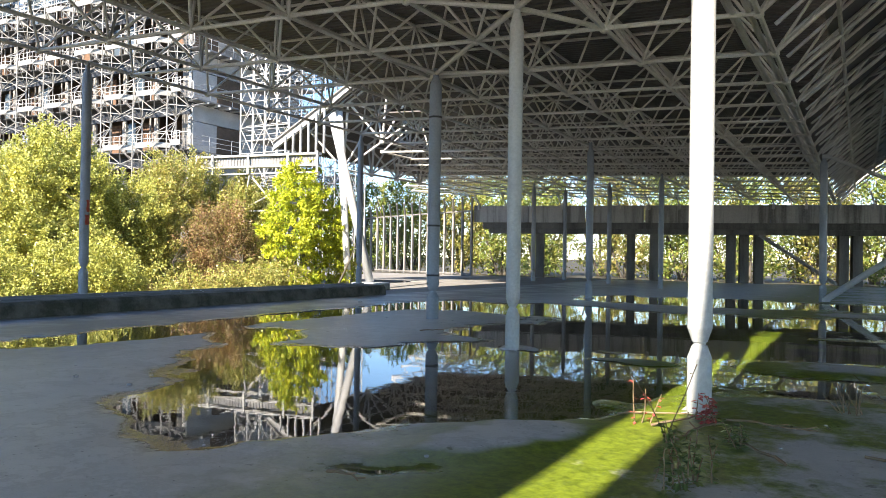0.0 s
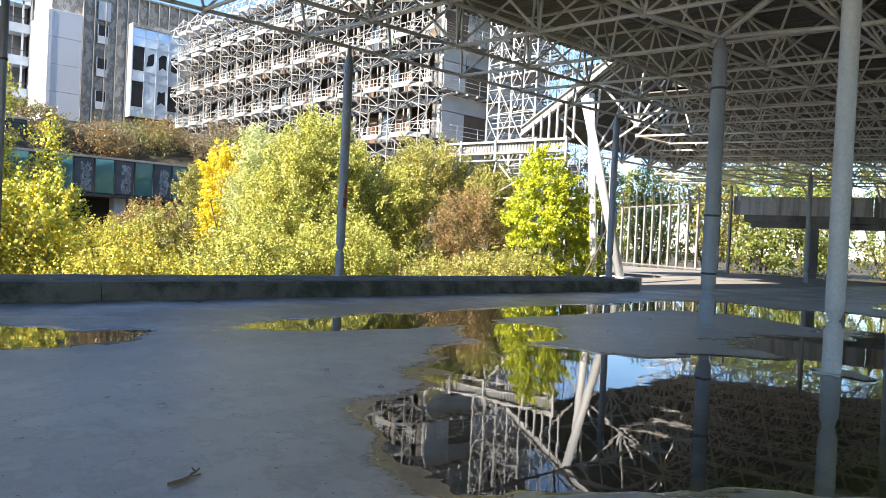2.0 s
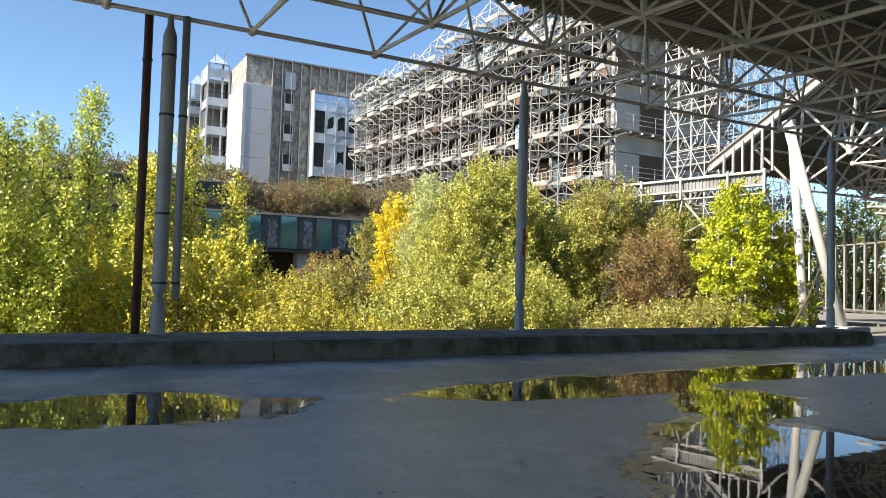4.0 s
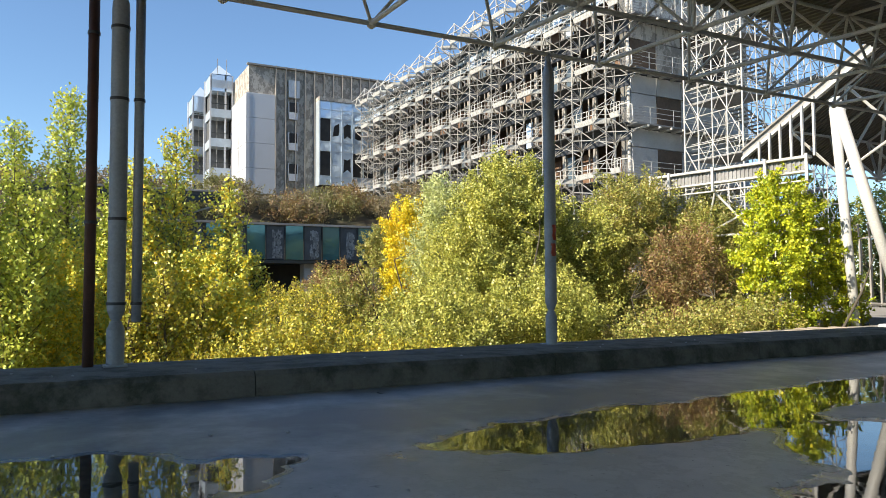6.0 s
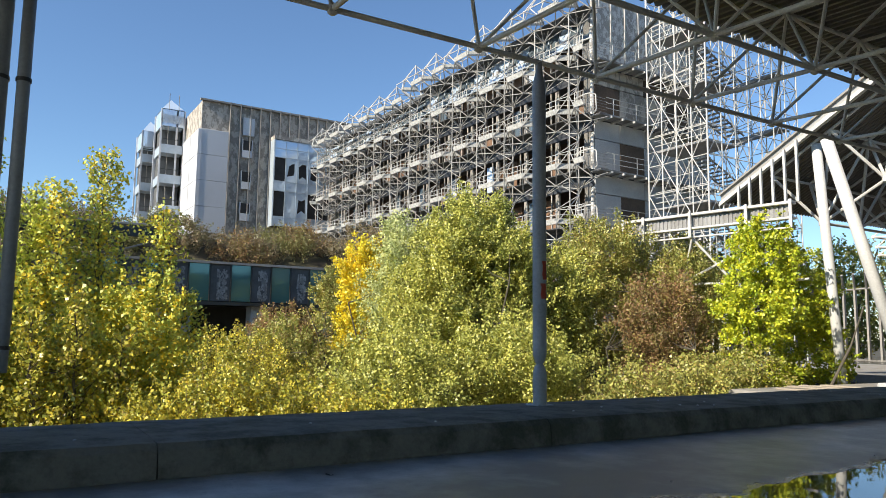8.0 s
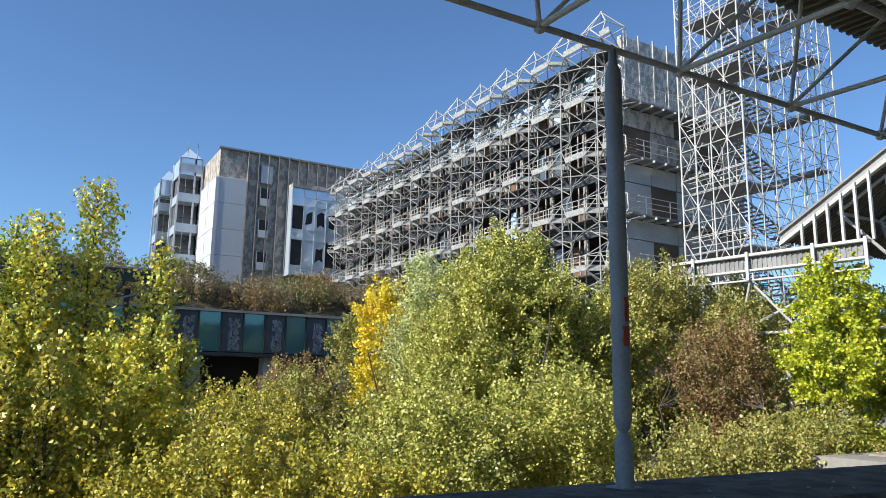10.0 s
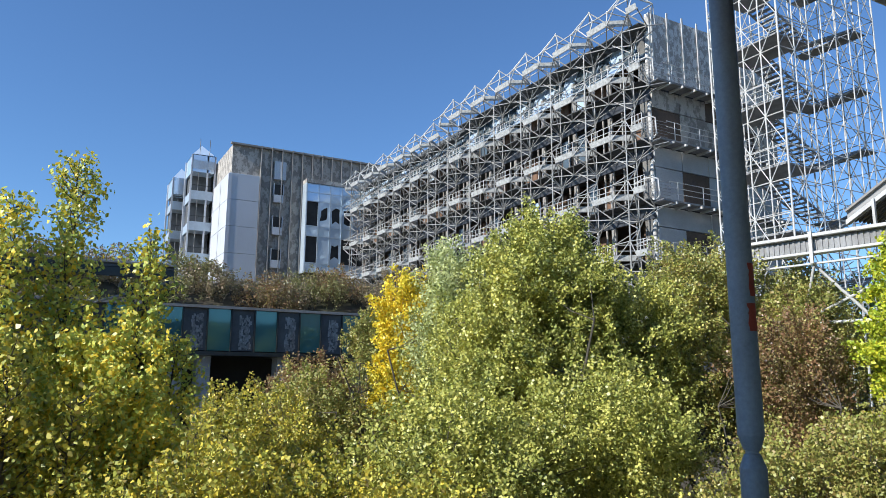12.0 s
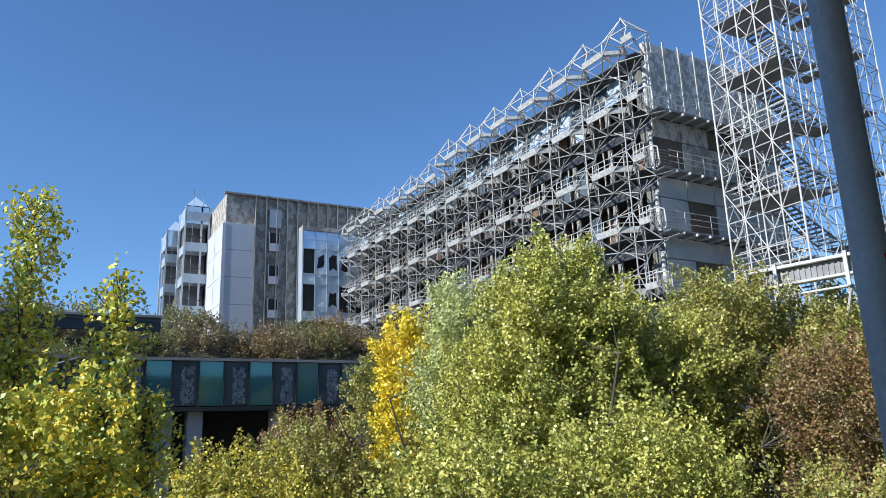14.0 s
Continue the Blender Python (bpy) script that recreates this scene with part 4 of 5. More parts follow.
# ---- glazed bridge ----
def glazed_bridge():
    X, w = -50.4, 1.22
    b = root("glazed_bridge", (-52, 15, 0), label="dark glazed corridor bridge with torn panels on concrete legs", category="bridge")
    # solid core, painted dark for the shade inside the corridor
    Solid().box(X - 3.2, X - 0.3, 4, 26, 3.25, 5.3).part("core", M_HOLLOWSHADE, b)
    Solid().box(X - 3.6, X + 0.12, 3.9, 26.2, 5.36, 5.5).part("roof_edge", M_GREYPANEL, b)
    Solid().box(X - 3.6, X + 0.1, 3.9, 26.2, 2.95, 3.15).part("sill_beam", M_BLACKFRAME, b)
    for k in range(17):
        y = 3.75 + k * w
        torn = k % 2 == 1
        Solid().box(X - 0.15, X - 0.05, y + 0.04, y + w - 0.04, 3.2, 5.34).part("panel", M_GREYINSUL if torn else M_TEALGLASS, b)
        if torn and k > 4:
            s = Solid()
            rnd = random.Random(k)
            for n in range(120):
                yy, zz, e = y + rnd.uniform(0.4, w - 0.25), rnd.uniform(3.25, 4.95), rnd.uniform(0.04, 0.11)
                s.box(X - 0.06, X - 0.045 + rnd.uniform(0, 0.05), yy, yy + e, zz, zz + rnd.uniform(0.08, 0.2))
            tagged(s.part("torn_lining", M_TORN, b, "grey torn insulation scraps"), kind="stuff")
        Solid().box(X - 0.12, X + 0.06, y - 0.035, y + 0.035, 3.1, 5.38).part("mullion", M_BLACKFRAME, b)
    for y in (6.5, 11.8, 13.2, 17.4, 22.0):
        Solid().box(X - 1.6, X - 0.6, y, y + 0.7, -4, 3.0).part("leg", M_CONC, b)
    # dark sheet that stands for the shade behind the legs
    Solid().box(X - 3.4, X - 3.1, 4, 26, -4, 3.0).part("back_wall", M_HOLLOWSHADE, b)


glazed_bridge()


# ---- gallery and glass wall at the north end ----
def gallery():
    p, q = Vector((-23.8, 46.3, 0)), Vector((0.9, 52.9, 0))
    d = (q - p).normalized()
    q = p + d * 46
    n = Vector((-d.y, d.x, 0))
    g = root("concrete_gallery", p, label="raised concrete gallery with a streaked parapet on square piers", category="gallery", kind="structure")

    def slab(name, u0, u1, v0, v1, z0, z1, mat):
        s = Solid().box(u0, u1, v0, v1, z0, z1, 0.02)
        s.v = [tuple(p + d * x + n * y + Vector((0, 0, z))) for x, y, z in s.v]
        return s.part(name, mat, g)

    for k in range(12):
        slab("parapet_panel", k * 3.85 + 0.02, (k + 1) * 3.85 - 0.02, 0, 0.25, 3.8, 4.95, M_STREAK)
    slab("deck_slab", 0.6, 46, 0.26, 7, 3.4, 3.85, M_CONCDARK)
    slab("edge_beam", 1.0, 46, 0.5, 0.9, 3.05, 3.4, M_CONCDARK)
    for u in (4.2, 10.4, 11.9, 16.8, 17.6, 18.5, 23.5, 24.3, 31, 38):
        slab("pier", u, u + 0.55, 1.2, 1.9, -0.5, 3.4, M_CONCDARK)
    for k in range(24):
        u = 0.4 + k * 1.9
        s = Solid()
        a = p + d * u
        b2 = a - n * 0.5
        s.tube((*a.xy, 4.7), (*(a - n * 0.12).xy, 5.0), 0.11, 6).tube((*(a - n * 0.12).xy, 5.0), (*(b2 - d * 0.3).xy, 5.75), 0.05, 6)
        s.part("roof_stay", M_COLUMN, g, "short white steel stay")
    st = Solid()
    o = p + d * 18.6 - n * 0.3
    for k in range(16):
        c = o + d * (k * 0.27)
        st.box(c.x, c.x + 0.3, c.y - 0.6, c.y + 0.6, 3.0 - k * 0.19, 3.04 - k * 0.19)
    for y in (-0.6, 0.6):
        st.tube((o.x, o.y + y, 3.0), (o.x + d.x * 4.4, o.y + d.y * 4.4 + y, 0.0), 0.1, 6)
    st.part("stair", M_GREYPANEL, g, "grey open steel stair")


gallery()


def glass_wall():
    a, b = Vector((-23.9, 46.2, 0)), Vector((-40.0, 54.0, 0))
    g = root("glazing_posts", a, label="row of bare steel posts of a glass wall", category="wall", kind="structure")
    n = 17
    for k in range(n):
        c = a + (b - a) * k / (n - 1)
        s = Solid().box(c.x - 0.06, c.x + 0.06, c.y - 0.1, c.y + 0.1, 0, 4.6).tube((c.x, c.y, 4.55), (c.x + 0.5, c.y - 1.0, 5.5), 0.07)
        # grey here paints in the roof shade that misses these sunlit posts
        s.part("post", M_GREYPANEL, g)
    Solid().tube((a.x, a.y, 4.6), (b.x, b.y, 4.6), 0.06).part("rail", M_GREYPANEL, g)
    Solid().tube((a.x, a.y, 0.12), (b.x, b.y, 0.12), 0.12).part("sill", M_CONCDARK, g)


glass_wall()


# ---- canopy and struts beyond the kerb ----
def west_canopy():
    c = root("gutter_canopy", (-23, 26, 5), label="white steel gutter beam with a sloping canopy on trusses", category="canopy", kind="structure")
    d = Vector((6.3, 1.1, 0)).normalized()
    o = Vector((-27.6, 24.9, 0))

    def along(name, u0, u1, v0, v1, z0, z1, mat, label=""):
        s = Solid().box(u0, u1, v0, v1, z0, z1, 0.012)
        s.v = [tuple(o + d * x + Vector((-d.y, d.x, 0)) * y + Vector((0, 0, z))) for x, y, z in s.v]
        return s.part(name, mat, c, label)

    along("upper_flange", 0, 6.6, 0, 0.3, 5.80, 5.90, M_WHITESTEEL)
    along("lower_flange", 0, 6.6, 0, 0.3, 5.30, 5.38, M_WHITESTEEL)
    along("web", 0.05, 6.5, 0.16, 0.22, 5.38, 5.80, M_GRATE, "ribbed grey gutter side")
    for k in range(40):
        along("rib", 0.1 + k * 0.16, 0.17 + k * 0.16, 0.13, 0.16, 5.40, 5.78, M_GRATE)
    along("tie", 1.1, 6.6, 0.1, 0.18, 5.0, 5.06, M_WHITESTEEL)
    for u in (0.05, 0.95, 2.9, 5.0, 6.5):
        along("post", u, u + 0.1, -0.06, 0.0, 5.0, 5.95, M_WHITESTEEL)
    for a, q in (((2.9, 0.2, 5.0), (2.3, 0.6, 3.5)), ((2.9, 0.2, 5.0), (4.1, 0.6, 3.5)), ((2.2, 0.6, 3.4), (4.4, 0.4, 4.3)), ((2.0, 0.6, 3.35), (6.8, 0.6, 3.35)), ((6.5, 0.2, 5.0), (5.3, 0.6, 3.4))):
        n = Vector((-d.y, d.x, 0))
        P = [o + d * t[0] + n * t[1] + Vector((0, 0, t[2])) for t in (a, q)]
        Solid().tube(P[0], P[1], 0.045, 8).part("brace", M_WHITESTEEL, c)
    # sloping deck: fascia of two flanges, ribbed underside
    sl = lambda x: 6.35 + 0.53 * (x + 24.3)
    xa, xb, y0 = -24.3, -15.0, 26.7
    for name, dz, h, mat in (("raking_cap", 0.24, 0.07, M_GREYPANEL), ("raking_web", 0.06, 0.18, M_GALV), ("raking_flange", -0.14, 0.14, M_WHITESTEEL)):
        Solid().plate([(xa, y0, sl(xa) + dz), (xb, y0, sl(xb) + dz), (xb, y0, sl(xb) + dz + h), (xa, y0, sl(xa) + dz + h)], -0.16 if "web" not in name else -0.06).part(name, mat, c)
    for k in range(9):
        x = xa + 0.5 + k * 1.05
        Solid().box(x, x + 0.1, y0 - 0.05, y0 + 0.02, sl(x) - 0.1, sl(x) + 0.34).part("stiffener", M_WHITESTEEL, c)
    for k in range(6):
        x = -23.4 + k * 0.45
        Solid().box(x, x + 0.08, y0 - 0.33, y0 - 0.25, 5.9, sl(x) - 0.05).part("louvre_post", M_WHITESTEEL, c)
    v, f = [], []
    for k in range(70):
        y = y0 + 0.1 + k * 0.2
        for dy, dz in ((0, 0), (0.07, 0), (0.1, 0.07), (0.17, 0.07)):
            v += [(xa, y + dy, sl(xa) + dz), (xb, y + dy, sl(xb) + dz)]
    f = [(2 * k, 2 * k + 1, 2 * k + 3, 2 * k + 2) for k in range(len(v) // 2 - 1)]
    link_under(new("sloping_deck", mesh_of("sloping_deck", v, f, M_DECK)), c)["label"] = "ribbed brown underside of the sloping deck"
    s = Solid()
    for k in range(4):
        for j in range(4):
            b = Vector((-22.6 + 2.2 * k, y0 + 0.5 + 2.3 * j, 0))
            b.z = sl(b.x) - 0.15
            low = b + Vector((1.1, 1.15, -1.7))
            for q in (b, b + Vector((2.2, 0, 1.166)), b + Vector((0, 2.3, 0)), b + Vector((2.2, 2.3, 1.166))):
                s.tube(low, q, 0.055, 6)
            s.tube(b, b + Vector((2.2, 0, 1.166)), 0.05, 6).tube(b, b + Vector((0, 2.3, 0)), 0.05, 6)
            s.tube(low, low + Vector((2.2, 0, 1.166)), 0.05, 6).tube(low, low + Vector((0, 2.3, 0)), 0.05, 6)
            s.lathe(low.x, low.y, [(low.z - 0.13, 0.04), (low.z - 0.08, 0.12), (low.z + 0.08, 0.12), (low.z + 0.13, 0.04)], 10)
    tagged(s.part("canopy_frame", M_WHITESTEEL, c, "white tube lattice under the canopy"), kind="stuff")


west_canopy()


def strut_pair():
    s = root("raking_struts", (-17.6, 24, 0), label="thick white raking steel struts meeting at a foot", category="strut")
    Solid().tube((-16.9, 24.2, 0.3), (-18.3, 23.4, 6.9), 0.16, 14).part("strut", M_COLUMN, s, smooth=True)
    Solid().tube((-21.0, 28.6, -3.5), (-20.9, 27.2, 7.9), 0.16, 14).part("strut", M_COLUMN, s, smooth=True)
    Solid().box(-17.5, -16.3, 23.8, 24.7, -0.1, 0.3, 0.03).part("footing", M_CONC, s)


strut_pair()


def raking_brace(p, q, r):
    t = root("raking_brace", p, label="pale grey raking steel brace beside a column", category="strut", group="braces")
    Solid().tube(p, q, r, 12).part("tube", M_COLUMN, t, smooth=True)
    Solid().box(p[0] - 0.12, p[0] + 0.12, p[1] - 0.12, p[1] + 0.12, p[2] - 0.1, p[2] + 0.03, 0.01).part("end_plate", M_COLUMN, t)


raking_brace((-1.2, 28.5, 0.12), (3.6, 31.2, 3.7), 0.11)
raking_brace((-1.25, 28.75, roof_z(-1.5) - 0.05), (3.0, 31.1, 3.2), 0.07)


# ---- pipes beside the column on the kerb ----
def pipe(name, x, y, z0, z1, r, mat, label, ties=()):
    p = root(name, (x, y, z0), label=label, category="pipe")
    Solid().tube((x, y, z0), (x, y, z1), r, 16).part("tube", mat, p, smooth=True)
    for z in ties:
        Solid().lathe(x, y, [(z - 0.02, r + 0.001), (z - 0.02, r + 0.012), (z + 0.02, r + 0.012), (z + 0.02, r + 0.001)], 16).part("clip", M_BAND, p)


pipe("rusty_pipe", EDGE_X - 0.08, 3.62, 0.36, 5.7, 0.07, M_RUST, "rust-brown pipe standing on the kerb beside a column", (2.3, 4.9))
pipe("downpipe", EDGE_X + 0.05, 4.2, 0.95, 5.7, 0.065, M_COLGREY, "grey rainwater pipe strapped to a column, cut short", (1.2, 4.0))


# ---- plants ----
def leaf_mesh(name, pos, size, rng, mat, parent):
    """Many small folded leaves, one quad each, in one mesh."""
    n = len(pos)
    a = rng.normal(size=(n, 3)) + np.array([0, 0, -0.25])
    a /= np.linalg.norm(a, axis=1)[:, None]
    up = rng.normal(size=(n, 3)) + np.array([0, -0.3, 0.4])
    b = np.cross(up, a)
    b /= np.linalg.norm(b, axis=1)[:, None] + 1e-9
    s = (size * rng.uniform(0.6, 1.3, n))[:, None]
    fold = np.cross(a, b) * s * 0.18
    v = np.stack([pos - a * s * 0.6, pos + b * s * 0.45 + fold, pos + a * s * 0.6, pos - b * s * 0.45 + fold], 1).reshape(-1, 3)
    me = bpy.data.meshes.new(name)
    me.vertices.add(4 * n)
    me.vertices.foreach_set("co", v.ravel())
    me.loops.add(4 * n)
    me.loops.foreach_set("vertex_index", np.arange(4 * n))
    me.polygons.add(n)
    me.polygons.foreach_set("loop_start", np.arange(0, 4 * n, 4))
    me.update(calc_edges=True)
    me.materials.append(mat)
    return link_under(new(name, me), parent)


def tree(name, base, height, clumps, leaves, leaf, mat, label, category="tree", trunks=3, seed=1, spread=0.42, dense=420, group="wild growth", shoot=0.5, rise=0.8):
    """Stems, limbs and leafy shoots that climb outwards through uneven lobes. clumps: (dx, dy, z, rx, ry, rz, share) of each lobe, from the base."""
    rng = np.random.default_rng(seed)
    t = root(name, base, label=label, category=category, group=group)
    bx, by, bz = base
    wood, heads, pts = Solid(), [], []
    for k in range(trunks):
        a = 2 * math.pi * k / trunks + seed
        p = Vector((bx + 0.15 * math.cos(a), by + 0.15 * math.sin(a), bz - 0.2))
        for s in range(5):
            q = p + Vector((spread * math.cos(a) * height / 9 + rng.normal() * 0.1, spread * math.sin(a) * height / 9 + rng.normal() * 0.1, height * 0.135))
            r = 0.085 * (1 - s / 5.5) * (height / 7)
            wood.tube(p, q, r, 7, r * 0.82)
            heads.append(q)
            p = q
    for dx, dy, dz, rx, ry, rz, share in clumps:
        n = max(10, int(dense * share))
        d = rng.normal(size=(n, 3))
        d /= np.linalg.norm(d, axis=1)[:, None]
        rad = rng.uniform(0.2, 1.0, n) ** 0.5 * np.where(rng.random(n) < 0.18, rng.uniform(0.95, 1.18, n), rng.uniform(0.75, 0.98, n))
        c = d * rad[:, None] * np.array([rx, ry, rz]) + np.array([bx + dx, by + dy, bz + dz])
        way = d * 0.55 + np.array([0, 0, rise]) + rng.normal(size=(n, 3)) * 0.3
        way /= np.linalg.norm(way, axis=1)[:, None]
        run = shoot * rng.uniform(0.5, 1.5, n)
        k = max(12, int(leaves * share / n))
        u = rng.beta(1.1, 1.4, (n, k))
        pos = c[:, None, :] + way[:, None, :] * (u * run[:, None])[:, :, None]
        pos += rng.normal(size=(n, k, 3)) * (0.23 * shoot * (1.15 - 0.85 * u))[:, :, None]
        pts.append(pos.reshape(-1, 3))
        for i in range(0, n, 5):
            tip, end = Vector(c[i]), Vector(c[i] + way[i] * run[i])
            h = min(heads, key=lambda v: (v - tip).length + (2.0 if v.z > tip.z else 0))
            if (tip - h).length > 1.5:
                continue
            wood.tube(tip, end, 0.008, 4, 0.003)
            m = h.lerp(tip, 0.5) + Vector((0, 0, -0.08 * (tip - h).length))
            wood.tube(h, m, 0.016, 5, 0.011)
            wood.tube(m, tip, 0.011, 5, 0.007)
    wood.part("trunk", M_BARK, t, "slender grey-brown stems")
    leaf_mesh("crown", np.concatenate(pts), leaf, rng, mat, t)
    return t


def poplar(base, stems, label, leaf, mat, seed, per=26):
    """A young poplar: upright stems, side shoots that curve upwards, leaves set along each shoot. stems: (dx, dy, height, reach)."""
    rng = np.random.default_rng(seed)
    t = root("poplar", base, label=label, category="tree", group="wild growth")
    wood, pts = Solid(), []
    for dx, dy, height, reach in stems:
        p, top = Vector(base), Vector(base) + Vector((dx, dy, height))
        spine = [p.lerp(top, (i / 12) ** 1.0) + Vector((dx * 0.25 * math.sin(i / 12 * math.pi), dy * 0.25 * math.sin(i / 12 * math.pi), 0)) + Vector(rng.normal(size=3) * 0.04) for i in range(13)]
        for i in range(12):
            wood.tube(spine[i], spine[i + 1], 0.075 * (1 - i / 13), 6, 0.075 * (1 - (i + 1) / 13))
        count = int(height * 13)
        for k in range(count):
            u = 0.12 + 0.86 * (k + rng.random()) / count
            i = min(11, int(u * 12))
            o = spine[i].lerp(spine[i + 1], u * 12 - i)
            a = 2.4 * k + rng.normal() * 0.4
            ln = reach * (1.0 - 0.72 * max(0.0, (u - 0.25) / 0.75)) * rng.uniform(0.55, 1.15)
            side = Vector((math.cos(a), math.sin(a), 0.55)).normalized()
            q, way, seg = o, side, ln / 4
            for j in range(4):
                e = q + way * seg
                wood.tube(q, e, 0.014 * (1 - j / 5), 4, 0.014 * (1 - (j + 1) / 5))
                n = int(per * (0.35 + 0.3 * j) * ln / 1.2)
                w = rng.random((n, 1))
                pts.append(np.array(q) * (1 - w) + np.array(e) * w + rng.normal(size=(n, 3)) * (0.085 + 0.03 * ln))
                way = (way + Vector((0, 0, 0.33))).normalized()
                q = e
    wood.part("trunk", M_BARK, t, "slender grey stems and rising shoots")
    leaf_mesh("crown", np.concatenate(pts), leaf, rng, mat, t)
    return t


G = -3.4
# the large round tree before the offices
tree("tree", (-28.0, 17.9, G), 9.9, [(0, 0.0, 5.6, 2.4, 3.3, 2.2, 0.30), (0.2, 0.2, 7.4, 1.8, 2.6, 1.5, 0.24), (0.1, 0.3, 8.8, 0.9, 1.3, 0.9, 0.06), (0.6, -1.7, 4.8, 1.9, 2.0, 2.3, 0.2), (0.4, 3.3, 5.9, 1.8, 2.4, 2.2, 0.24), (1.4, 0.4, 3.2, 2.0, 4.2, 1.9, 0.24)],
     165000, 0.068, L_GREEN, "broad tree with small yellow-green autumn leaves", seed=3, trunks=4, dense=1300, shoot=0.6)
tree("tree", (-30.6, 17.0, G), 9.0, [(0, 0, 7.7, 1.1, 1.2, 1.6, 0.5), (0.2, -0.4, 5.8, 1.4, 1.5, 1.7, 0.5)], 24000, 0.07, L_SILVER, "pale silvery green willow", seed=7, trunks=3, dense=320, shoot=0.6, rise=1.0)
tree("tree", (-32.9, 16.3, G), 8.8, [(0, 0, 7.0, 0.9, 1.0, 1.5, 0.5), (0, 0.1, 4.8, 1.1, 1.2, 1.7, 0.5)], 18000, 0.085, L_GOLD, "slender tree with golden yellow leaves", seed=11, trunks=2, dense=280)
tree("tree", (-22.2, 26.5, G), 8.9, [(0, -0.4, 7.5, 1.2, 1.3, 1.5, 0.25), (0.2, -1.5, 5.7, 1.3, 1.4, 1.5, 0.25), (0.1, 1.4, 6.1, 1.3, 1.4, 1.3, 0.22), (0.2, 1.9, 4.2, 1.4, 1.3, 1.3, 0.2), (0, -1.2, 3.2, 1.6, 1.6, 1.5, 0.22)],
     42000, 0.085, L_LIME, "bright lime-yellow maple with broad leaves", seed=13, trunks=3, dense=600, shoot=0.42, rise=0.15)
poplar((-28.2, 6.6, G), [(0, -0.2, 9.65, 1.7), (0.4, 1.3, 8.0, 1.7), (0.5, -1.3, 8.5, 1.6), (0.4, 2.0, 5.8, 1.8), (0.9, -1.8, 6.2, 1.7)], "young poplar turning from green to yellow", 0.09, L_POPLAR, 17)
poplar((-28.6, 3.3, G), [(0, 0.2, 10.6, 1.8), (0.2, -1.2, 9.3, 1.9), (0.5, 1.5, 8.4, 1.8), (0.4, -2.4, 8.2, 2.0)], "tall young poplar with green leaves", 0.09, L_POPGREEN, 19)
poplar((-25.4, 1.2, G), [(0, 0.1, 8.6, 1.8), (0.3, 1.5, 7.0, 1.8), (-0.4, -1.2, 9.4, 1.9)], "young green poplar beside the kerb wall", 0.09, L_POPGREEN, 20)
tree("bush", (-26.6, 5.2, G), 6.0, [(0, 0, 3.4, 1.6, 2.6, 2.2, 0.6), (0.3, 1.9, 4.4, 1.3, 1.4, 1.6, 0.25), (0.3, -2.4, 4.0, 1.4, 1.6, 2.0, 0.3)], 26000, 0.085, L_POPLAR, "leafy poplar suckers turning yellow", "bush", seed=21, dense=420, rise=1.1)
poplar((-24.6, 5.7, G), [(0, 0.0, 5.5, 1.3), (0.2, 0.9, 4.6, 1.2), (0.1, -0.9, 5.0, 1.2)], "low yellowing poplar shoots beside the kerb wall", 0.085, L_YELLOW, 22)
tree("bush", (-24.4, 23.3, G), 6.8, [(0, 0.2, 5.1, 1.4, 1.7, 2.0, 0.6), (0.4, 0.2, 2.9, 1.6, 2.0, 1.6, 0.4)], 30000, 0.062, L_RUSSET, "russet brown bush between green trees", "bush", seed=23, dense=500)
tree("bush", (-27.8, 24.8, G), 9.8, [(0, -0.5, 7.6, 1.6, 2.2, 1.8, 0.33), (0.3, -1.4, 5.4, 2.0, 2.4, 2.4, 0.3), (0.6, 1.7, 6.2, 1.8, 2.0, 2.1, 0.28), (1.4, 0.6, 4.0, 1.8, 2.6, 2.0, 0.25), (0.4, 3.4, 6.4, 1.5, 1.6, 2.2, 0.2)], 90000, 0.066, L_OLIVE, "olive green thicket turning brown", "bush", seed=29, dense=800, shoot=0.6)
tree("bush", (-25.6, 26.2, G), 8.0, [(0, 0, 6.3, 1.5, 1.9, 2.1, 0.5), (0.4, -0.4, 3.6, 1.7, 2.4, 2.0, 0.5)], 34000, 0.068, L_OLIVE, "olive thicket under a gutter canopy", "bush", seed=30, dense=480, shoot=0.6)
tree("bush", (-38.0, 14.6, G), 6.4, [(0, 0.3, 4.5, 1.5, 1.7, 1.3, 0.6), (1, 0.4, 3.2, 2.0, 2.8, 1.6, 0.4)], 26000, 0.075, L_RUSSET, "reddish thicket below a bridge", "bush", seed=31)
tree("bush", (-44.5, 20.3, G), 9.0, [(0, 0, 7.0, 1.1, 1.4, 1.4, 0.6), (0.5, 0, 5.4, 1.9, 2.3, 1.6, 0.4)], 22000, 0.09, L_OLIVE, "olive bush covered in climbers", "bush", seed=37)
tree("bush", (-32.0, 10.6, G), 5.6, [(0, 0.5, 3.3, 2.0, 2.4, 1.5, 0.5), (1.5, 0.6, 2.5, 2.4, 2.8, 1.5, 0.5)], 36000, 0.07, L_YELLOW, "yellowing undergrowth with dry stems", "bush", seed=41, dense=520)
tree("bush", (-34.0, 13.6, G), 6.4, [(0, 0, 3.9, 1.6, 1.7, 1.6, 0.5), (0.8, 1.2, 3.0, 1.8, 1.8, 1.5, 0.5)], 22000, 0.075, L_OLIVE, "olive and rust thicket of tall stems", "bush", seed=42, rise=1.1)
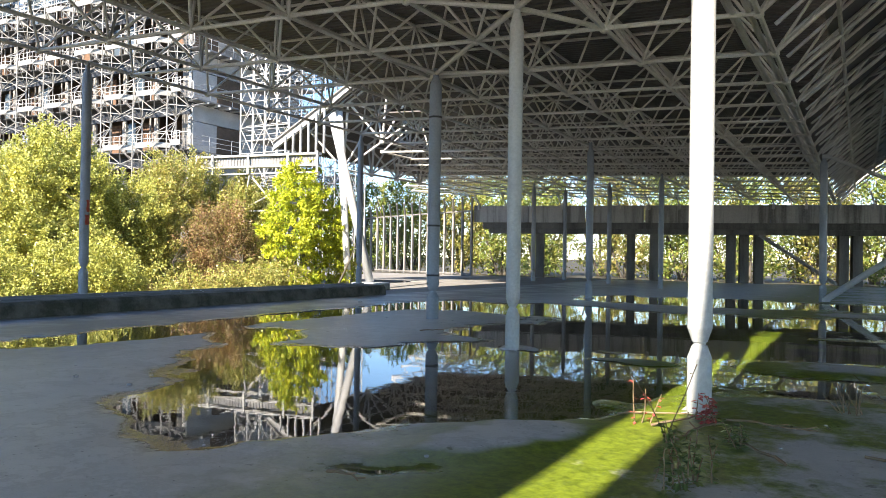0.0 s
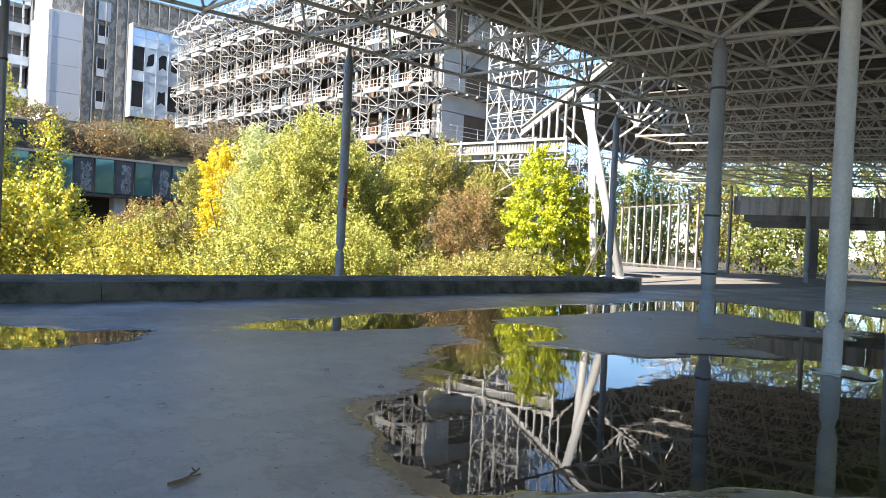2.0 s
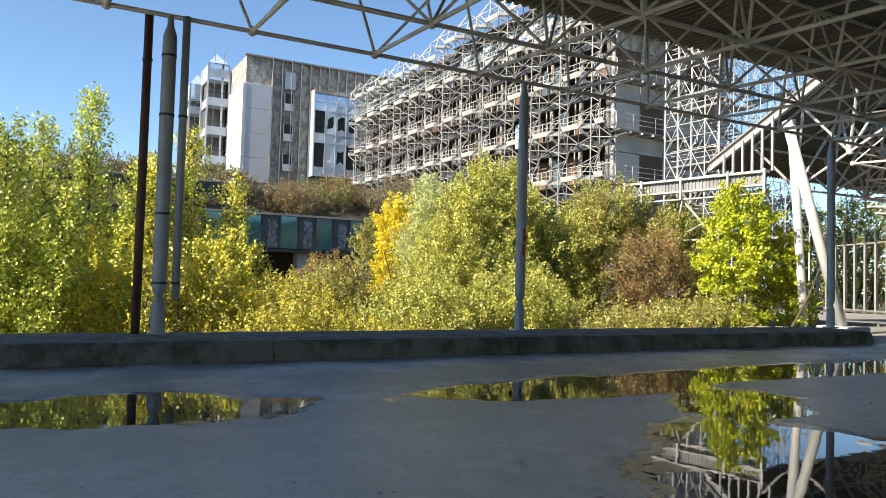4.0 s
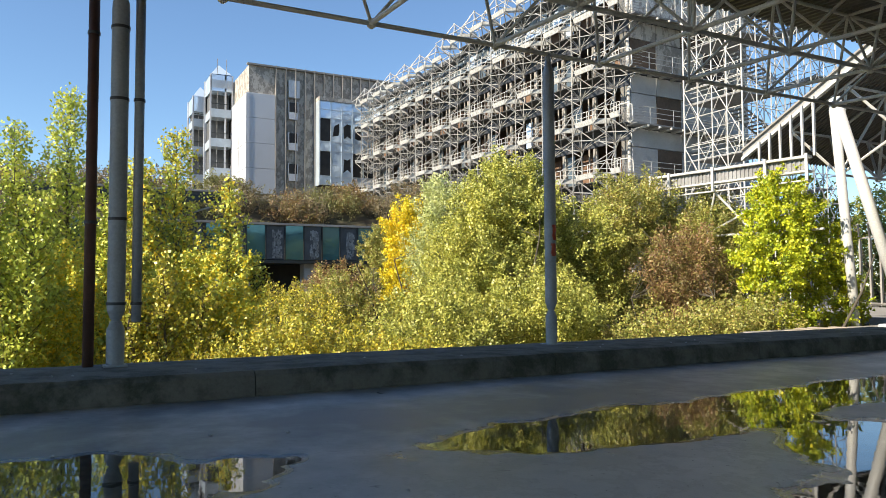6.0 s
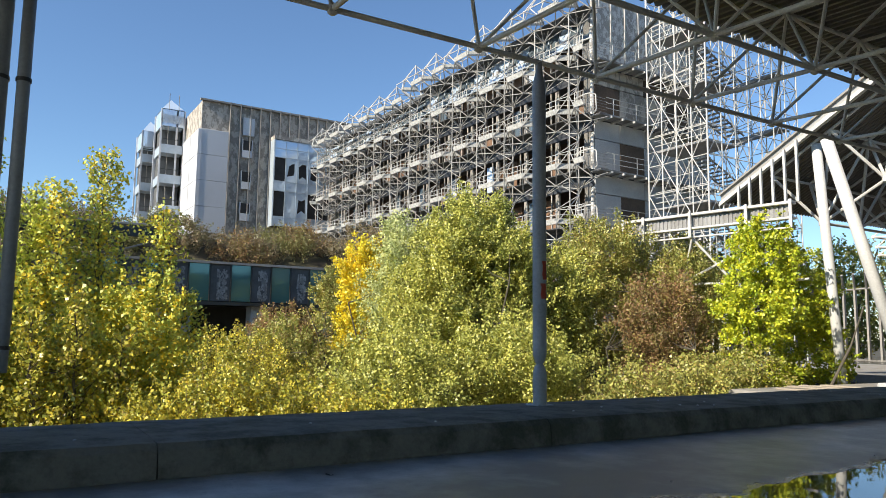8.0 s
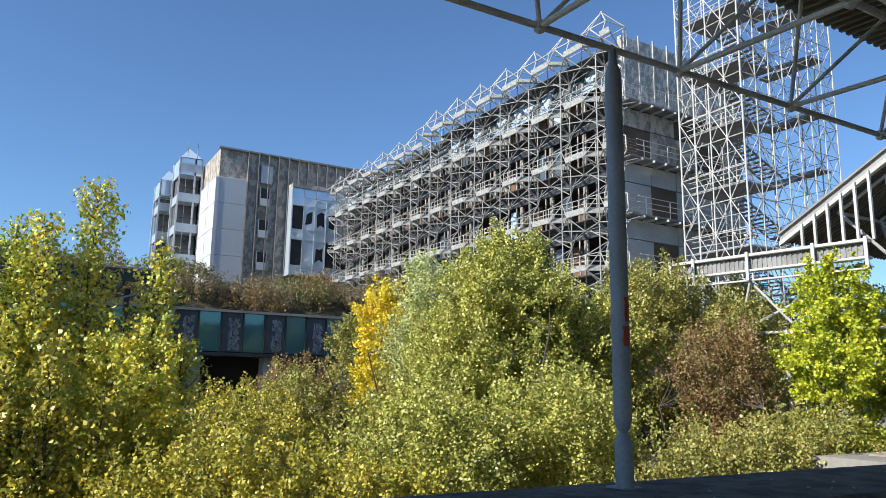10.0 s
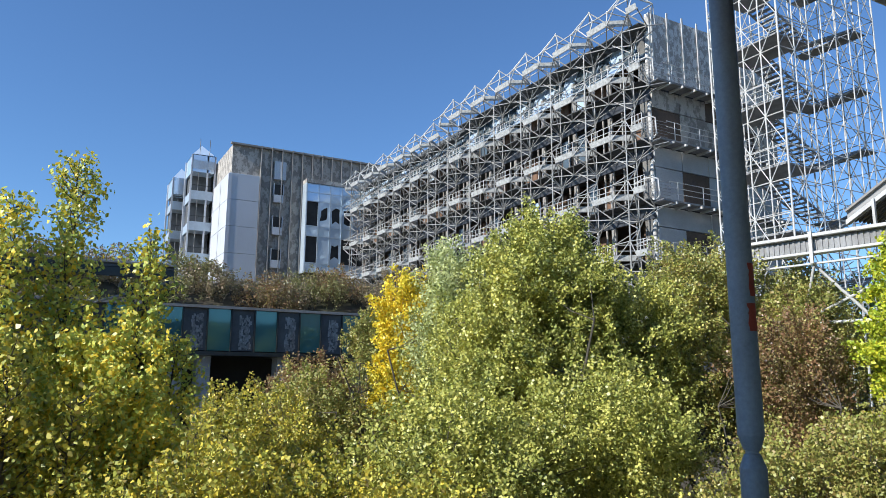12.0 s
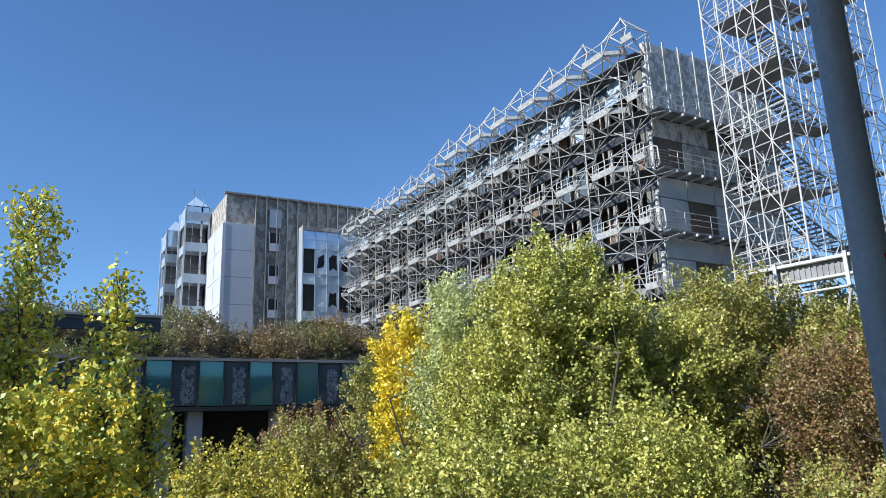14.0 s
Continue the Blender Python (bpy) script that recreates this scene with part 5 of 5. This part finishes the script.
tree("bush", (-24.4, 13.6, G), 5.0, [(0, 0, 3.1, 2.0, 2.4, 1.6, 0.5), (0, 3.6, 3.5, 1.9, 2.5, 1.8, 0.5)], 60000, 0.066, L_GREEN, "yellow-green shrubs in the sunken garden", "bush", seed=43, dense=700, shoot=0.6, rise=1.0)
tree("bush", (-23.5, 8.4, G), 3.8, [(0, 0, 2.5, 1.9, 2.2, 1.3, 0.6), (0.4, 2.6, 2.2, 1.9, 2.2, 1.3, 0.4)], 40000, 0.066, L_YELLOW, "yellowing shrubs beside the kerb wall", "bush", seed=47, dense=560, rise=1.0)
tree("bush", (-21.5, 20.2, G), 4.8, [(0, 0, 2.5, 1.8, 2.6, 1.5, 0.6), (0, 3.0, 2.9, 1.7, 2.4, 1.5, 0.4)], 44000, 0.066, L_OLIVE, "olive shrubs in the sunken garden", "bush", seed=53, dense=600, shoot=0.6, rise=1.0)

rs = random.Random(8)
for k in range(72):
    row = k % 4
    x, y = -53.4 - 5.8 * row + rs.uniform(-2, 2), -1 + 2.4 * (k // 4) + rs.uniform(-1.2, 1.2)
    kind = rs.random()
    tree("scrub", (x, y, ground_height(x, y) - 0.5), 3.4, [(0, 0, 1.3, 2.4, 2.2, 1.5 + rs.uniform(-0.3, 0.5), 0.6), (0.6, 1.2, 0.8, 2.6, 2.4, 1.1, 0.4)], 4600, 0.12, L_SCRUB if kind < 0.45 else L_BANK if kind < 0.92 else L_RUSSET,
         "brown and olive autumn scrub on the bank", "bush", seed=60 + k, dense=130, group="scrub on the bank", shoot=0.8, rise=1.2)
for k in range(34):
    x, y = -72 + k * 2.9 + rs.uniform(-1, 1), 66 + 6 * (k % 2) + rs.uniform(-2, 3)
    tree("tree", (x, y, -0.5), 11 + rs.uniform(0, 3), [(0, 0, 8.0 + rs.uniform(-1, 1.5), 3.0, 3.0, 3.0, 0.4), (1, -1, 4.6, 3.4, 3.0, 2.8, 0.35), (0, 0, 1.8, 3.2, 3.0, 2.0, 0.25)], 6500, 0.2, L_FAR if k % 3 else L_FARGOLD, "distant leafy tree beyond the gallery", "tree", seed=120 + k, dense=260, group="trees beyond the gallery", shoot=1.1)


# ---- canopy beside the bridge ----
def garden_canopy():
    g = root("dark_canopy", (-46, 7, 4), label="dark steel canopy frame behind a poplar, beside the bridge", category="canopy")
    Solid().box(-47.5, -44.9, 1.0, 10.9, 6.35, 6.5, 0.02).part("roof_plate", M_GREYINSUL, g)
    Solid().box(-45.0, -44.85, 1.0, 10.9, 5.95, 6.34, 0.02).part("edge_beam", M_BLACKFRAME, g)
    Solid().box(-45.05, -44.8, 1.0, 10.95, 6.51, 6.62, 0.01).part("top_flange", M_GREYPANEL, g)
    for y in (1.4, 3.9, 6.4, 8.9, 10.6):
        Solid().box(-47.4, -44.9, y, y + 0.12, 5.75, 5.94).part("cross_beam", M_BLACKFRAME, g)
    for y in (2.0, 9.2):
        Solid().box(-46.6, -46.35, y, y + 0.25, -3.6, 5.8).part("post", M_BLACKFRAME, g)
    Solid().tube((-45.0, 6.4, 4.3), (-45.0, 10.6, 5.8), 0.05).part("brace", M_GREYPANEL, g)


garden_canopy()


# ---- weeds and litter on the floor ----
def weed(name, x, y, stems, leaf, count, mat, label, seed, height=0.7, lean=0.35):
    rng = random.Random(seed)
    w = root(name, (x, y, floor_height(x, y)), label=label, category="plant", group="weeds on the floor")
    st, v, f = Solid(), [], []
    z0 = floor_height(x, y) - 0.02
    for k in range(stems):
        a, h = rng.uniform(0, 6.28), height * rng.uniform(0.55, 1.1)
        p = Vector((x + rng.uniform(-0.09, 0.09), y + rng.uniform(-0.09, 0.09), z0))
        way = Vector((math.cos(a) * lean * rng.random(), math.sin(a) * lean * rng.random(), 1)).normalized()
        for s in range(4):
            q = p + way * h / 4
            st.tube(p, q, 0.006 * (1 - s / 6), 5)
            way = (way + Vector((rng.uniform(-0.15, 0.15), rng.uniform(-0.15, 0.15), -0.02))).normalized()
            for n in range(count):
                c = p.lerp(q, rng.random())
                b = rng.uniform(0, 6.28)
                u = Vector((math.cos(b), math.sin(b), rng.uniform(-0.3, 0.6))).normalized()
                side = u.cross(Vector((0, 0, 1))).normalized() * leaf * 0.28
                i, m, e = len(v), c + u * leaf * 0.5, c + u * leaf - Vector((0, 0, leaf * 0.2))
                v += [tuple(c), tuple(m + side), tuple(e), tuple(m - side)]
                f.append((i, i + 1, i + 2, i + 3))
            p = q
    tagged(st.part("stems", M_DRYSTEM, w, "thin brown stems"), kind="stuff")
    if f:
        link_under(new("leaves", mesh_of("leaves", v, f, mat)), w)
    return w


L_WEED = leaf_mat("weed leaves", (0.10, 0.16, 0.05), (0.20, 0.26, 0.08), (0.30, 0.30, 0.12))
L_RED = leaf_mat("red leaves", (0.45, 0.06, 0.07), (0.60, 0.14, 0.12), (0.35, 0.05, 0.05))
weed("weed", -1.1, 5.0, 6, 0.065, 7, L_WEED, "low green weed with dry brown stems by the column", 3, 0.42)
weed("weed", -1.0, 5.25, 5, 0.06, 6, L_WEED, "low green weed with dry brown stems by the column", 4, 0.3)
weed("dry_stalk", -1.2, 5.15, 2, 0.05, 1, L_SCRUB, "tall dry brown stalk in the moss", 5, 0.75, 0.3)
weed("dry_stalk", -1.75, 6.6, 3, 0.05, 2, L_RED, "dry stalk with a few red leaves", 6, 0.4, 0.5)
weed("red_sapling", -1.22, 6.95, 3, 0.075, 4, L_RED, "small sapling with crimson autumn leaves at a column", 7, 0.34, 0.5)
weed("red_sapling", -1.32, 7.05, 3, 0.07, 3, L_RED, "small sapling with crimson autumn leaves at a column", 8, 0.22, 0.7)
weed("weed", -0.95, 6.3, 5, 0.06, 6, L_WEED, "low green weed at the foot of a column", 9, 0.2, 0.8)
weed("grass_tuft", 0.15, 8.2, 26, 0.05, 0, L_SCRUB, "tuft of pale dry grass on mossy floor", 10, 0.5, 0.9)
weed("grass_tuft", -0.25, 8.0, 14, 0.05, 0, L_SCRUB, "tuft of pale dry grass on mossy floor", 11, 0.3, 1.0)


def twig(x, y, turn, length, seed):
    rng = random.Random(seed)
    s, z = Solid(), floor_height(x, y) + 0.012
    p, a = Vector((x, y, z)), radians(turn)
    for k in range(6):
        q = p + Vector((math.cos(a), math.sin(a), 0)) * length / 6
        q.z = floor_height(q.x, q.y) + 0.012 + 0.01 * rng.random()
        s.tube(p, q, 0.011 * (1 - k / 9), 6)
        if k in (2, 4):
            b = a + rng.choice((-0.7, 0.7))
            s.tube(q, q + Vector((math.cos(b), math.sin(b), 0.1)) * length / 5, 0.005, 5)
        a += rng.uniform(-0.35, 0.35)
        p = q
    return tagged(s.part("twig", M_DRYSTEM), "thin dry brown twig lying on the floor", "twig", "twigs on the floor")


for k, (x, y, turn, ln) in enumerate(((-1.62, 6.55, 60, 0.9), (-1.35, 6.2, 75, 0.8), (-0.6, 5.9, 120, 0.9), (-2.0, 6.9, 20, 0.6), (-1.15, 7.15, 10, 0.7), (-0.15, 6.4, -30, 0.8), (-7.0, 11.8, 40, 0.5), (-3.0, 4.2, 15, 0.3), (-5.0, 3.0, 100, 0.3))):
    twig(x, y, turn, ln, k)


def crumb(x, y, r, seed):
    rng = random.Random(seed)
    bm = bmesh.new()
    bmesh.ops.create_icosphere(bm, subdivisions=1, radius=r)
    for v in bm.verts:
        v.co *= rng.uniform(0.7, 1.2)
        v.co.z *= 0.55
    me = bpy.data.meshes.new("stone")
    bm.to_mesh(me)
    bm.free()
    me.materials.append(M_CONC)
    ob = new("stone", me)
    ob.location = (x, y, floor_height(x, y) + r * 0.3)
    return tagged(ob, "small grey lump of broken concrete on the floor", "stone", "rubble")


rk = random.Random(4)
for k in range(46):
    crumb(rk.uniform(-12.5, -0.2), rk.uniform(2.6, 14.0), rk.uniform(0.012, 0.035), k)
crumb(-12.4, 17.4, 0.08, 90)
for k in range(26):
    crumb(rk.uniform(-16.0, -14.5), rk.uniform(1.0, 20.0), 0.02, 100 + k).location.z = 0.37


def drain(x, y):
    d = root("floor_drain", (x, y, 0), label="small square drain hole by the kerb", category="drain")
    s = Solid()
    for a, b, c, e in ((-0.17, 0.17, -0.17, -0.13), (-0.17, 0.17, 0.13, 0.17), (-0.17, -0.13, -0.13, 0.13), (0.13, 0.17, -0.13, 0.13)):
        s.box(x + a, x + b, y + c, y + e, 0.0, 0.026, 0.002)
    s.part("frame", M_BLACKFRAME, d)
    # no real hole: a flat block carries the pit's shade as colour
    Solid().box(x - 0.13, x + 0.13, y - 0.13, y + 0.13, 0.0, 0.024).part("pit", M_HOLLOWSHADE, d)


drain(-13.4, 5.35)
for k in range(7):
    s = Solid().box(-19.6 + 0.1 * (k % 3), -16.8, 22.6 + 0.35 * k, 22.9 + 0.35 * k, 0.02 + 0.05 * (k % 2), 0.07 + 0.05 * (k % 2), 0.008)
    tagged(s.part("plank", M_WOOD), "weathered grey plank lying beyond the kerb", "plank", "planks beyond the kerb")
